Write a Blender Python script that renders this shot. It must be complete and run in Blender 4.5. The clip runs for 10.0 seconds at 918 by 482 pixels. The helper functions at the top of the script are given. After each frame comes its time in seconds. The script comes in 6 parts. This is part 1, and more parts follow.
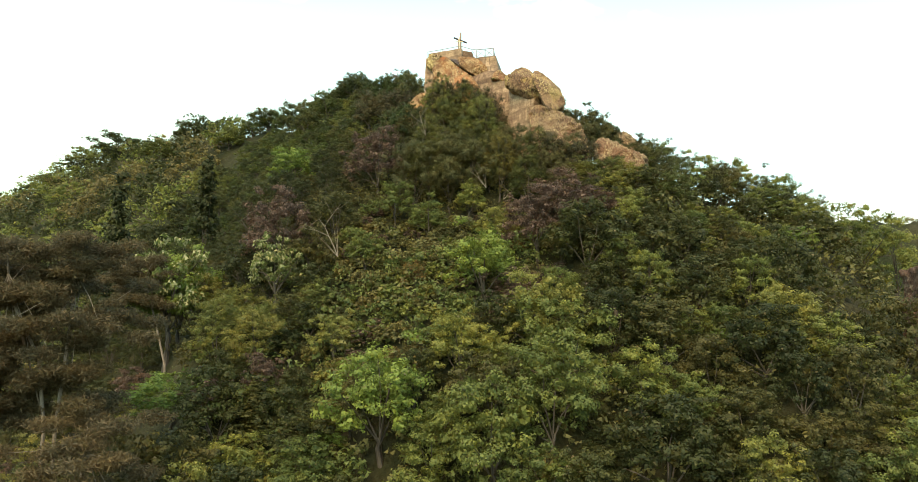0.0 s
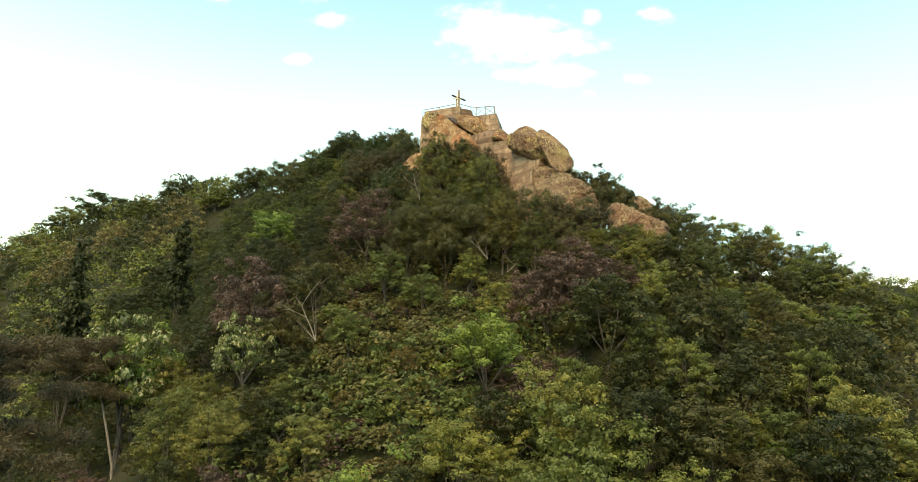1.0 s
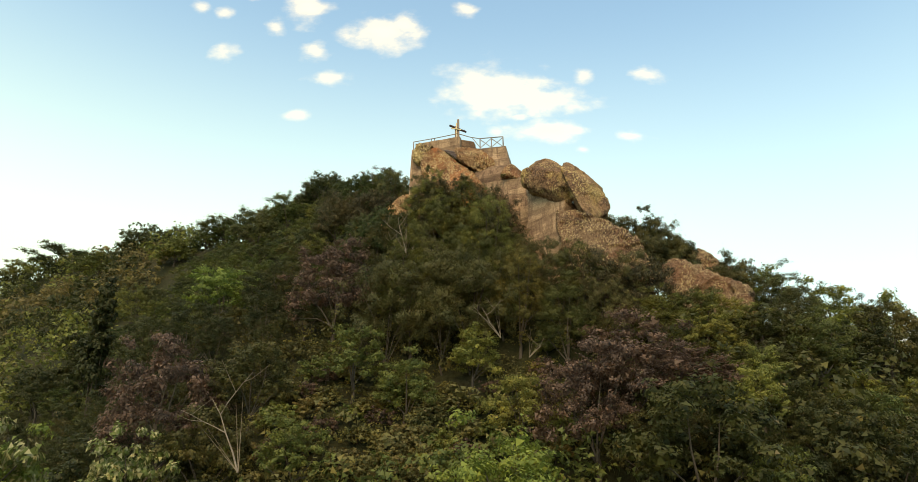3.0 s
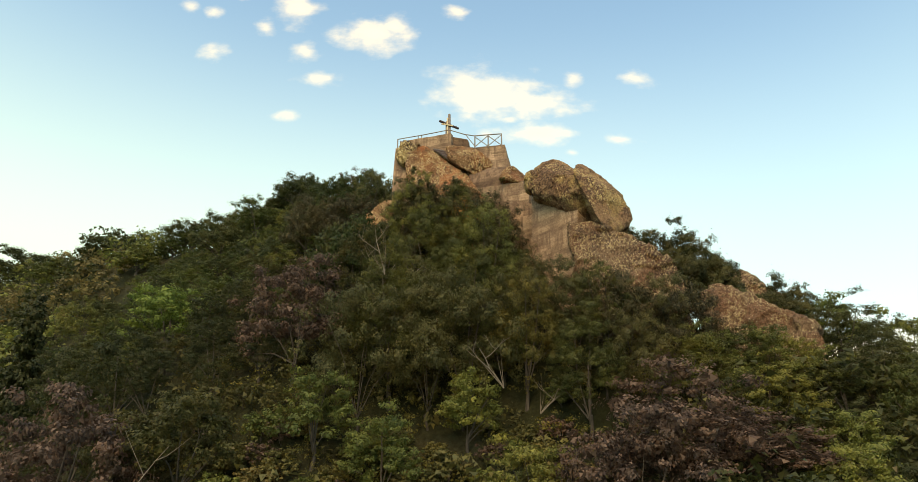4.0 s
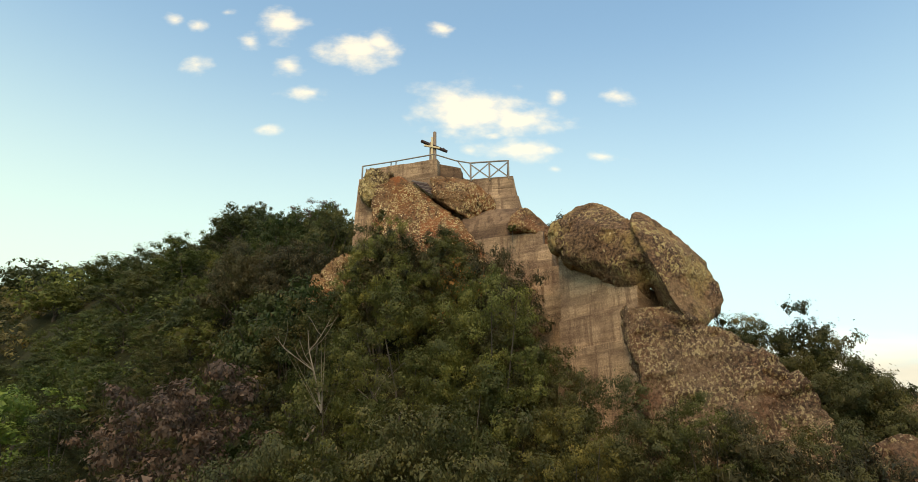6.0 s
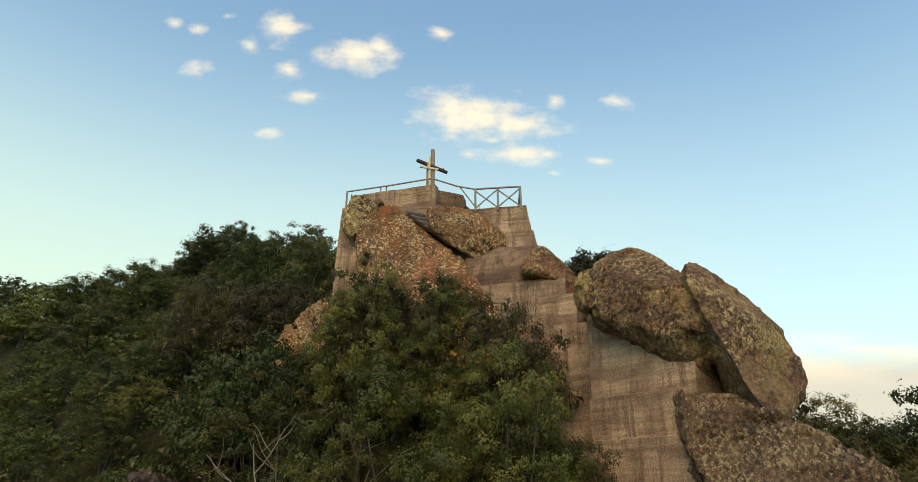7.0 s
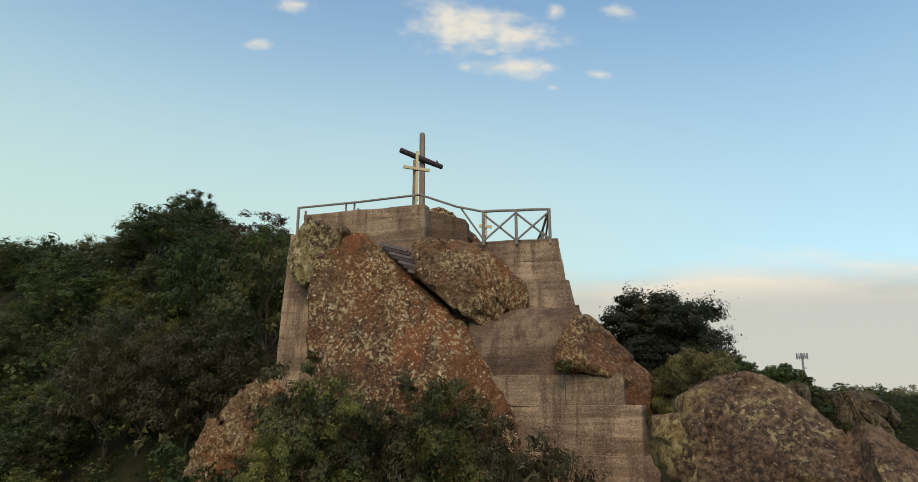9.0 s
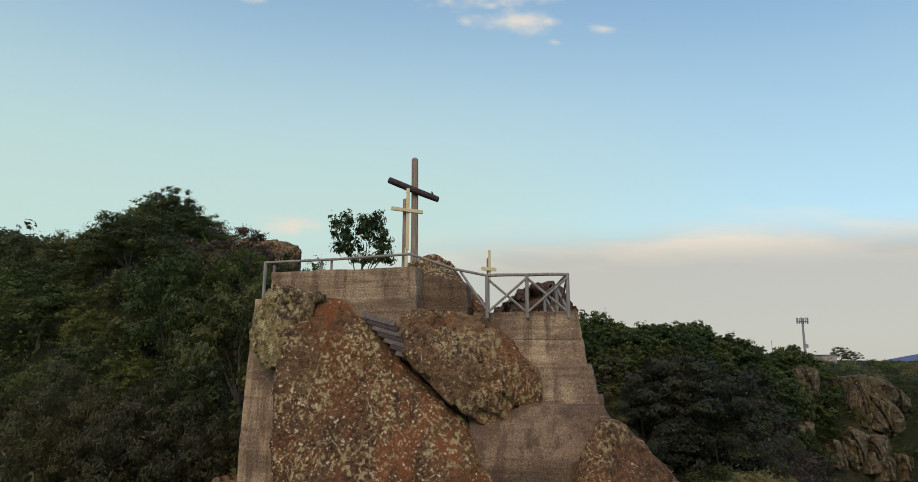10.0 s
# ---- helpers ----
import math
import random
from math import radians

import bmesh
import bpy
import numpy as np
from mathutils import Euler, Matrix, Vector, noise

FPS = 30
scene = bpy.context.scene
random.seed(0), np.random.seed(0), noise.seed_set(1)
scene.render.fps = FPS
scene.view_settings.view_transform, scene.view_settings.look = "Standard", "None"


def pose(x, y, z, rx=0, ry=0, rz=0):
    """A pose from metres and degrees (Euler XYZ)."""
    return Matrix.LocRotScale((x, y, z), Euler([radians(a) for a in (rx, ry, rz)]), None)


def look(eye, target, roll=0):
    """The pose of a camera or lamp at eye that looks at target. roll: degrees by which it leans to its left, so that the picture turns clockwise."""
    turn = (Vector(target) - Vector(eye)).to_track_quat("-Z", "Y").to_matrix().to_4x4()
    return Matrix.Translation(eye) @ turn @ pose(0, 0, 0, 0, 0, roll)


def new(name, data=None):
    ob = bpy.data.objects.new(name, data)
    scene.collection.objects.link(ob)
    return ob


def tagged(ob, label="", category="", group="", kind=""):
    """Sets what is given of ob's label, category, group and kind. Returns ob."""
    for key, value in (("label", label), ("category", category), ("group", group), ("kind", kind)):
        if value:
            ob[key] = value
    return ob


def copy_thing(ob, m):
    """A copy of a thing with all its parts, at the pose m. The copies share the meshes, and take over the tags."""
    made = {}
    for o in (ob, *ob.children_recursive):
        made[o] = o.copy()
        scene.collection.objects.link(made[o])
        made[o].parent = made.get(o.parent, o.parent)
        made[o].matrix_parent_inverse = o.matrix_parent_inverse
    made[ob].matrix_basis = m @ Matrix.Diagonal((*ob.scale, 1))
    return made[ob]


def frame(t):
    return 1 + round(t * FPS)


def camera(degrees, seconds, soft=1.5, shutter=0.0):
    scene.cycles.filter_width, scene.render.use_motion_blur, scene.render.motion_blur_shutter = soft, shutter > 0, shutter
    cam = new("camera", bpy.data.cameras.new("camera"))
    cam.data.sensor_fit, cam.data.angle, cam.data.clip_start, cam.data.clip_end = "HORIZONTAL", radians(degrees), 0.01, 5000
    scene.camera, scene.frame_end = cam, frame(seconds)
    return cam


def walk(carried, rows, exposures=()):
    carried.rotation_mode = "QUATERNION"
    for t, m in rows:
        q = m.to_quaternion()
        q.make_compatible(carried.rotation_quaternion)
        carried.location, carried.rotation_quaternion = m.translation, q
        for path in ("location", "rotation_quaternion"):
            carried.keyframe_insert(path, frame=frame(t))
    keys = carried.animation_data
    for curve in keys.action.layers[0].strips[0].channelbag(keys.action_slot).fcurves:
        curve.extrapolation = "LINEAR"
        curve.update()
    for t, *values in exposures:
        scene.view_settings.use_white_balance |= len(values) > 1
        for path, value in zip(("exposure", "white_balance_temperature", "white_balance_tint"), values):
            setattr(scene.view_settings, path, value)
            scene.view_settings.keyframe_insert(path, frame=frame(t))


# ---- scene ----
cam = camera(70.5, 10.0, soft=0.76)
METRES, EYE, TILT, LEAN, TURN = 72.0, 25.0, 9.5, 0.0, 0.0
ROWS = [
    (0.0, 0.0, 0.0, 0.0, 0.0, 0.0, -0.0),
    (0.5, 0.0006, 0.0517, 0.0188, -0.04, 2.49, -0.01),
    (1.0, 0.0008, 0.1034, 0.0261, -0.13, 5.01, -0.03),
    (1.5, 0.0007, 0.1566, 0.0259, -0.21, 7.48, -0.09),
    (2.0, -0.0007, 0.2129, 0.0318, -0.28, 8.74, -0.13),
    (2.5, -0.0028, 0.2722, 0.0451, -0.43, 9.46, -0.16),
    (4.0, -0.0049, 0.4506, 0.0945, -1.6, 9.96, -0.37),
    (4.5, -0.005, 0.5076, 0.114, -2.6, 10.23, -0.45),
    (5.0, -0.0051, 0.5617, 0.1335, -3.09, 10.73, -0.43),
    (5.5, -0.0049, 0.6118, 0.1545, -3.1, 11.05, -0.4),
    (7.0, -0.0024, 0.7374, 0.218, -3.23, 11.68, -0.55),
    (7.5, -0.0016, 0.7727, 0.2387, -3.34, 11.12, -0.56),
    (8.0, -0.0005, 0.8051, 0.2605, -3.45, 9.06, -0.56),
    (8.5, 0.0006, 0.8351, 0.2833, -3.53, 6.67, -0.55),
    (9.0, 0.0019, 0.8631, 0.3061, -3.57, 4.3, -0.57),
    (9.5, 0.0037, 0.8897, 0.3295, -3.57, 1.98, -0.54),
    (10.0, 0.0052, 0.9149, 0.3534, -3.57, 0.59, -0.64),
]
EXPOSURES = [(0.0, 1.3, 8500, 0), (1.0, 1.1, 8550, 0), (2.5, 0.71, 9250, 5), (4.0, 0.53, 9100, 7), (5.5, 0.44, 8650, 7), (7.0, 0.2, 8000, 6), (8.5, -0.07, 7150, 8), (10.0, -0.28, 6820, 10)]
walk(cam, [(t, pose(0, 0, EYE, TILT, LEAN, TURN) @ pose(METRES * x, METRES * y, METRES * z, 90 + pitch, roll, yaw)) for t, x, y, z, yaw, pitch, roll in ROWS], EXPOSURES)

# ---- light ----
SUN_ELEVATION, SUN_AZIMUTH = 46.0, 196.0  # degrees; azimuth clockwise from +y
# clouds as seen from the hill: sideways and upward slope of their middle, half width, half height, thinness
CLOUDS = [
    (0.05, 0.635, 0.045, 0.037, 0.0), (0.095, 0.63, 0.065, 0.034, 0.0), (0.165, 0.612, 0.059, 0.021, 0.05), (0.163, 0.554, 0.048, 0.016, 0.1), (0.215, 0.555, 0.025, 0.011, 0.42),
    (0.045, 0.585, 0.025, 0.013, 0.57), (0.117, 0.58, 0.018, 0.010, 0.62), (0.223, 0.517, 0.015, 0.008, 0.72), (0.07, 0.551, 0.017, 0.009, 0.67), (0.311, 0.545, 0.034, 0.010, 0.62),
    (0.231, 0.664, 0.019, 0.019, 0.77), (0.35, 0.666, 0.027, 0.014, 0.47), (0.022, 0.805, 0.018, 0.014, 0.27), (-0.126, 0.751, 0.052, 0.028, 0.0), (-0.091, 0.768, 0.025, 0.019, 0.05),
    (-0.252, 0.712, 0.024, 0.019, 0.47), (-0.216, 0.659, 0.038, 0.014, 0.42), (-0.271, 0.805, 0.030, 0.029, 0.1), (-0.325, 0.767, 0.019, 0.024, 0.67), (-0.275, 0.583, 0.020, 0.013, 0.57),
    (-0.414, 0.709, 0.024, 0.018, 0.42), (-0.424, 0.797, 0.018, 0.015, 0.52), (-0.467, 0.805, 0.020, 0.021, 0.82), (-0.375, 0.828, 0.015, 0.008, 0.72), (-0.195, 0.2, 0.057, 0.021, 0.52),
]


def make_world():
    world = bpy.data.worlds.new("evening_sky")
    scene.world = world
    world.use_nodes = True
    nt = world.node_tree
    nt.nodes.clear()
    node, link = nt.nodes.new, nt.links.new

    def math_node(op, a, b=None, clamp=False):
        n = node("ShaderNodeMath")
        n.operation, n.use_clamp = op, clamp
        for i, v in enumerate((a, b)):
            if v is None:
                continue
            if isinstance(v, (int, float)):
                n.inputs[i].default_value = v
            else:
                link(v, n.inputs[i])
        return n.outputs[0]

    out, bg = node("ShaderNodeOutputWorld"), node("ShaderNodeBackground")
    sky = node("ShaderNodeTexSky")
    sky.sky_type, sky.sun_disc = "NISHITA", False
    sky.sun_elevation, sky.sun_rotation = radians(SUN_ELEVATION), radians(SUN_AZIMUTH)
    sky.air_density, sky.dust_density, sky.ozone_density, sky.altitude = 1.0, 0.6, 2.0, 400
    coord = node("ShaderNodeTexCoord")
    sep = node("ShaderNodeSeparateXYZ")
    link(coord.outputs["Generated"], sep.inputs[0])
    ahead = math_node("MAXIMUM", sep.outputs[1], 0.05)
    u, v = math_node("DIVIDE", sep.outputs[0], ahead), math_node("DIVIDE", sep.outputs[2], ahead)
    uv = node("ShaderNodeCombineXYZ")
    link(u, uv.inputs[0]), link(v, uv.inputs[1])
    wob = node("ShaderNodeTexNoise")
    wob.inputs["Scale"].default_value, wob.inputs["Detail"].default_value = 25.0, 6.0
    wob.inputs["Roughness"].default_value = 0.55
    stretch = node("ShaderNodeVectorMath")
    stretch.operation = "MULTIPLY"
    link(uv.outputs[0], stretch.inputs[0])
    stretch.inputs[1].default_value = (0.75, 1.15, 1.0)
    link(stretch.outputs[0], wob.inputs["Vector"])
    wobble = math_node("MULTIPLY", math_node("SUBTRACT", wob.outputs["Fac"], 0.5), 3.1)
    near = None
    for cu, cv, half_w, half_h, thin in CLOUDS:
        sub = node("ShaderNodeVectorMath")
        sub.operation = "SUBTRACT"
        link(uv.outputs[0], sub.inputs[0])
        sub.inputs[1].default_value = (cu, cv, 0)
        mul = node("ShaderNodeVectorMath")
        mul.operation = "MULTIPLY"
        link(sub.outputs[0], mul.inputs[0])
        mul.inputs[1].default_value = (1 / half_w, 1 / half_h, 0)
        length = node("ShaderNodeVectorMath")
        length.operation = "LENGTH"
        link(mul.outputs[0], length.inputs[0])
        reach = math_node("ADD", length.outputs["Value"], thin)
        near = reach if near is None else math_node("MINIMUM", near, reach)
    fade = math_node("SUBTRACT", 1.05, math_node("ADD", near, wobble))
    cloud = node("ShaderNodeMapRange")
    cloud.interpolation_type = "SMOOTHSTEP"
    cloud.inputs["From Min"].default_value, cloud.inputs["From Max"].default_value = -0.8, 1.25
    cloud.inputs["To Max"].default_value = 0.95
    link(fade, cloud.inputs["Value"])
    # bank of haze and cloud low in the sky, thicker to the right
    low = node("ShaderNodeTexNoise")
    low.inputs["Scale"].default_value, low.inputs["Detail"].default_value = 5.0, 4.0
    flat = node("ShaderNodeVectorMath")
    flat.operation = "MULTIPLY"
    link(uv.outputs[0], flat.inputs[0])
    flat.inputs[1].default_value = (0.5, 2.6, 1.0)
    link(flat.outputs[0], low.inputs["Vector"])
    edge = math_node("ADD", math_node("MULTIPLY", low.outputs["Fac"], 0.12), math_node("MULTIPLY", u, 0.05))
    under = math_node("SUBTRACT", math_node("ADD", edge, 0.12), v)
    bank = node("ShaderNodeMapRange")
    bank.interpolation_type = "SMOOTHSTEP"
    link(under, bank.inputs["Value"])
    bank.inputs["From Min"].default_value, bank.inputs["From Max"].default_value = -0.025, 0.04
    glow = node("ShaderNodeMapRange")
    glow.interpolation_type = "SMOOTHSTEP"
    link(under, glow.inputs["Value"])
    glow.inputs["From Min"].default_value, glow.inputs["From Max"].default_value = 0.075, 0.02
    glow.inputs["To Max"].default_value = 1.0
    lit = node("ShaderNodeMapRange")
    link(low.outputs["Fac"], lit.inputs["Value"])
    lit.inputs["From Min"].default_value, lit.inputs["From Max"].default_value = 0.42, 0.62
    side = node("ShaderNodeMapRange")
    link(u, side.inputs["Value"])
    side.inputs["From Min"].default_value, side.inputs["From Max"].default_value = -0.25, 0.15
    side.inputs["To Max"].default_value = 0.9
    east = node("ShaderNodeMapRange")
    east.interpolation_type = "SMOOTHSTEP"
    link(u, east.inputs["Value"])
    east.inputs["From Min"].default_value, east.inputs["From Max"].default_value = -0.1, 0.75
    east.inputs["To Min"].default_value, east.inputs["To Max"].default_value = 0.98, 0.62
    bank_fac = math_node("MULTIPLY", bank.outputs[0], side.outputs[0])
    tint = node("ShaderNodeMix")
    tint.data_type, tint.blend_type = "RGBA", "MULTIPLY"
    tint.inputs["Factor"].default_value = 1.0
    link(sky.outputs[0], tint.inputs["A"])
    tint.inputs["B"].default_value = (*SKY_TINT, 1)
    haze = node("ShaderNodeMapRange")
    link(sep.outputs[2], haze.inputs["Value"])
    haze.inputs["From Min"].default_value, haze.inputs["From Max"].default_value = 0.18, 0.66
    haze.inputs["To Min"].default_value, haze.inputs["To Max"].default_value = 0.95, 0.08
    haze.interpolation_type = "SMOOTHSTEP"
    mixes = tint.outputs["Result"]
    bank_colour = node("ShaderNodeMix")
    bank_colour.data_type = "RGBA"
    link(math_node("MULTIPLY", glow.outputs[0], lit.outputs[0]), bank_colour.inputs["Factor"])
    bank_colour.inputs["A"].default_value, bank_colour.inputs["B"].default_value = (*BANK, 1), (*BANK_TOP, 1)
    for fac, colour in ((math_node("MULTIPLY", haze.outputs[0], east.outputs[0]), HAZE), (bank_fac, bank_colour.outputs["Result"]), (cloud.outputs[0], CLOUD)):
        mix = node("ShaderNodeMix")
        mix.data_type = "RGBA"
        link(fac, mix.inputs["Factor"])
        link(mixes, mix.inputs["A"])
        if isinstance(colour, tuple):
            mix.inputs["B"].default_value = (*colour, 1)
        else:
            link(colour, mix.inputs["B"])
        mixes = mix.outputs["Result"]
    link(mixes, bg.inputs["Color"])
    bg.inputs["Strength"].default_value = 0.15
    link(bg.outputs[0], out.inputs[0])


SKY_TINT = (1.27, 1.66, 1.78)
HAZE = (4.35, 5.85, 5.42)
BANK = (4.3, 4.2, 3.95)
BANK_TOP = (6.9, 6.1, 5.1)
CLOUD = (6.3, 6.0, 5.4)
make_world()
sun_data = bpy.data.lights.new("sun", "SUN")
sun_data.energy, sun_data.angle, sun_data.color = 2.05, radians(40), (1.0, 0.74, 0.47)
sun = new("sun", sun_data)
az, el = radians(SUN_AZIMUTH), radians(SUN_ELEVATION)
sun.matrix_basis = look((0, 0, 150), Vector((0, 0, 150)) - Vector((math.sin(az) * math.cos(el), math.cos(az) * math.cos(el), math.sin(el))))


# ---- materials ----
def shader(name, roughness=0.8, specular=0.3):
    mat = bpy.data.materials.new(name)
    mat.use_nodes = True
    nt = mat.node_tree
    bsdf = nt.nodes["Principled BSDF"]
    bsdf.inputs["Roughness"].default_value = roughness
    bsdf.inputs["Specular IOR Level"].default_value = specular
    return mat, nt, bsdf


def tex(nt, kind, scale, detail=4.0, rough=0.55, vec=None, **extra):
    n = nt.nodes.new("ShaderNodeTex" + kind)
    n.inputs["Scale"].default_value = scale
    if kind == "Noise":
        n.inputs["Detail"].default_value, n.inputs["Roughness"].default_value = detail, rough
    for key, value in extra.items():
        n.inputs[key].default_value = value
    if vec is not None:
        nt.links.new(vec, n.inputs["Vector"])
    return n


def ramp(nt, fac, *stops):
    n = nt.nodes.new("ShaderNodeValToRGB")
    els = n.color_ramp.elements
    while len(els) < len(stops):
        els.new(0.5)
    for e, (p, c) in zip(els, stops):
        e.position = p
        e.color = (*c, 1) if not isinstance(c, (int, float)) else (c, c, c, 1)
    nt.links.new(fac, n.inputs[0])
    return n.outputs[0]


def blend(nt, fac, a, b, mode="MIX"):
    n = nt.nodes.new("ShaderNodeMix")
    n.data_type, n.blend_type = "RGBA", mode
    for key, v in (("Factor", fac), ("A", a), ("B", b)):
        if isinstance(v, (int, float)):
            n.inputs[key].default_value = v
        elif isinstance(v, tuple):
            n.inputs[key].default_value = (*v, 1)
        else:
            nt.links.new(v, n.inputs[key])
    return n.outputs["Result"]


def relief(nt, bsdf, height, strength, distance):
    n = nt.nodes.new("ShaderNodeBump")
    n.inputs["Strength"].default_value, n.inputs["Distance"].default_value = strength, distance
    nt.links.new(height, n.inputs["Height"])
    nt.links.new(n.outputs[0], bsdf.inputs["Normal"])


def where(nt, scale=(1, 1, 1)):
    """World place, squeezed by scale."""
    geo = nt.nodes.new("ShaderNodeNewGeometry")
    n = nt.nodes.new("ShaderNodeVectorMath")
    n.operation = "MULTIPLY"
    nt.links.new(geo.outputs["Position"], n.inputs[0])
    n.inputs[1].default_value = scale
    return n.outputs[0]


def leaf_material(name, stops, dry=(0.15, 0.12, 0.06), dry_share=0.03, gloss=0.25):
    """Foliage: a tint for each plant, another for each leaf, a few dry leaves, light shining through."""
    mat, nt, bsdf = shader(name, 0.6, gloss)
    info = nt.nodes.new("ShaderNodeObjectInfo")
    geo = nt.nodes.new("ShaderNodeNewGeometry")
    plant = ramp(nt, info.outputs["Random"], *((at, (r * 1.0, g * 0.96, b * 0.92)) for at, (r, g, b) in stops))
    shade = ramp(nt, geo.outputs["Random Per Island"], (0.0, (0.74, 0.76, 0.78)), (0.5, (1.0, 1.0, 1.0)), (1.0, (1.32, 1.26, 1.12)))
    growth = tex(nt, "Noise", 0.55, 3, 0.6, where(nt))
    plant = blend(nt, 1.0, plant, ramp(nt, growth.outputs["Fac"], (0.34, (0.72, 0.78, 0.82)), (0.5, (1.0, 1.0, 1.0)), (0.66, (1.3, 1.18, 1.0))), "MULTIPLY")
    colour = blend(nt, 1.0, plant, shade, "MULTIPLY")
    dried = ramp(nt, geo.outputs["Random Per Island"], (1 - dry_share, 0.0), (1 - dry_share + 0.01, 1.0))
    colour = blend(nt, dried, colour, dry)
    nt.links.new(colour, bsdf.inputs["Base Color"])
    thin = nt.nodes.new("ShaderNodeBsdfTranslucent")
    nt.links.new(colour, thin.inputs[0])
    mix = nt.nodes.new("ShaderNodeMixShader")
    mix.inputs[0].default_value = 0.34
    nt.links.new(bsdf.outputs[0], mix.inputs[1])
    nt.links.new(thin.outputs[0], mix.inputs[2])
    nt.links.new(mix.outputs[0], nt.nodes["Material Output"].inputs[0])
    return mat


def rock_material(name, base, dark, rust, crust, spot, crusted=0.5, spotted=0.5, varnish=0.5, flecks=5.5, pitted=0.2, bloom=None, streak=None):
    """Weathered stone: rusty fields, dark varnish, a thin lichen crust in patches and pale round lichen spots."""
    mat, nt, bsdf = shader(name, 0.9, 0.2)
    p = where(nt)

    def times(a, b):
        n = nt.nodes.new("ShaderNodeMath")
        n.operation = "MULTIPLY"
        for i, v in enumerate((a, b)):
            if isinstance(v, (int, float)):
                n.inputs[i].default_value = v
            else:
                nt.links.new(v, n.inputs[i])
        return n.outputs[0]

    def zone(scale, low, high, top=1.0, shift=0.0, squeeze=(1, 1, 1)):
        moved = nt.nodes.new("ShaderNodeVectorMath")
        moved.operation = "ADD"
        nt.links.new(where(nt, squeeze), moved.inputs[0])
        moved.inputs[1].default_value = (shift, shift * 0.7, shift * 1.3)
        return ramp(nt, tex(nt, "Noise", scale, 6, 0.62, moved.outputs[0]).outputs["Fac"], (low, 0.0), (high, top))

    fine = tex(nt, "Noise", 8.0, 8, 0.75, p)
    grain = tex(nt, "Noise", 30.0, 4, 0.7, p)
    colour = blend(nt, zone(0.45, 0.44, 0.56), base, rust)
    colour = blend(nt, times(zone(0.42, 0.49, 0.58, varnish, 7.0), ramp(nt, fine.outputs["Fac"], (0.42, 1.0), (0.58, 0.3))), colour, dark)
    colour = blend(nt, zone(1.0, 0.57, 0.68, varnish, 3.0, (2.2, 2.2, 0.35)), colour, dark)
    colour = blend(nt, 1.0, colour, ramp(nt, fine.outputs["Fac"], (0.36, 0.42), (0.5, 0.98), (0.64, 1.55)), "MULTIPLY")
    if streak:
        colour = blend(nt, zone(0.9, 0.55, 0.63, 0.85, 41.0, (1.3, 1.3, 0.16)), colour, streak)
    if bloom:
        colour = blend(nt, times(zone(0.34, 0.47, 0.55, 1.0, 31.0), ramp(nt, fine.outputs["Fac"], (0.4, 0.25), (0.58, 0.85))), colour, bloom)
    crust_noise = tex(nt, "Noise", flecks, 7, 0.68, where(nt, (1.15, 1.15, 0.85)))
    colour = blend(nt, times(zone(0.7, 0.62 - crusted * 0.3, 0.7 - crusted * 0.3, 0.9, 13.0), ramp(nt, crust_noise.outputs["Fac"], (0.53, 0.0), (0.55, 1.0))), colour, crust)
    # round lichen spots, bent out of shape, in clusters
    bend = nt.nodes.new("ShaderNodeVectorMath")
    bend.operation = "MULTIPLY_ADD"
    wander = tex(nt, "Noise", 9.0, 4, 0.7, p)
    nt.links.new(wander.outputs["Color"], bend.inputs[0])
    bend.inputs[1].default_value = (0.16, 0.16, 0.16)
    nt.links.new(p, bend.inputs[2])
    for scale, share in ((4.6, 0.42), (8.0, 0.5), (15.0, 0.45)):
        cells = tex(nt, "Voronoi", scale, vec=bend.outputs[0])
        ragged = nt.nodes.new("ShaderNodeMath")
        ragged.operation = "MULTIPLY_ADD"
        nt.links.new(tex(nt, "Noise", 13.0, 6, 0.72, where(nt, (1.1, 1.1, 0.8))).outputs["Fac"], ragged.inputs[0])
        ragged.inputs[1].default_value = 1.15
        nt.links.new(cells.outputs["Distance"], ragged.inputs[2])
        round_spot = ramp(nt, ragged.outputs[0], (0.7, 1.0), (0.74, 0.0))
        pick = ramp(nt, cells.outputs["Color"], (share * spotted, 1.0), (share * spotted + 0.02, 0.0))
        colour = blend(nt, times(times(round_spot, pick), zone(0.6, 0.43, 0.5, 0.97, 21.0)), colour, spot)
    colour = blend(nt, ramp(nt, grain.outputs["Fac"], (0.34, 0.8), (0.42, 0.0)), colour, dark)
    nt.links.new(colour, bsdf.inputs["Base Color"])
    cracks = tex(nt, "Voronoi", 0.9, vec=bend.outputs[0])
    cracks.feature = "DISTANCE_TO_EDGE"
    h = nt.nodes.new("ShaderNodeMath")
    h.operation = "MULTIPLY_ADD"
    nt.links.new(ramp(nt, cracks.outputs["Distance"], (0.0, 0.0), (0.03, 1.0)), h.inputs[0])
    h.inputs[1].default_value = 0.08
    nt.links.new(fine.outputs["Fac"], h.inputs[2])
    relief(nt, bsdf, h.outputs[0], 1.0, pitted)
    return mat


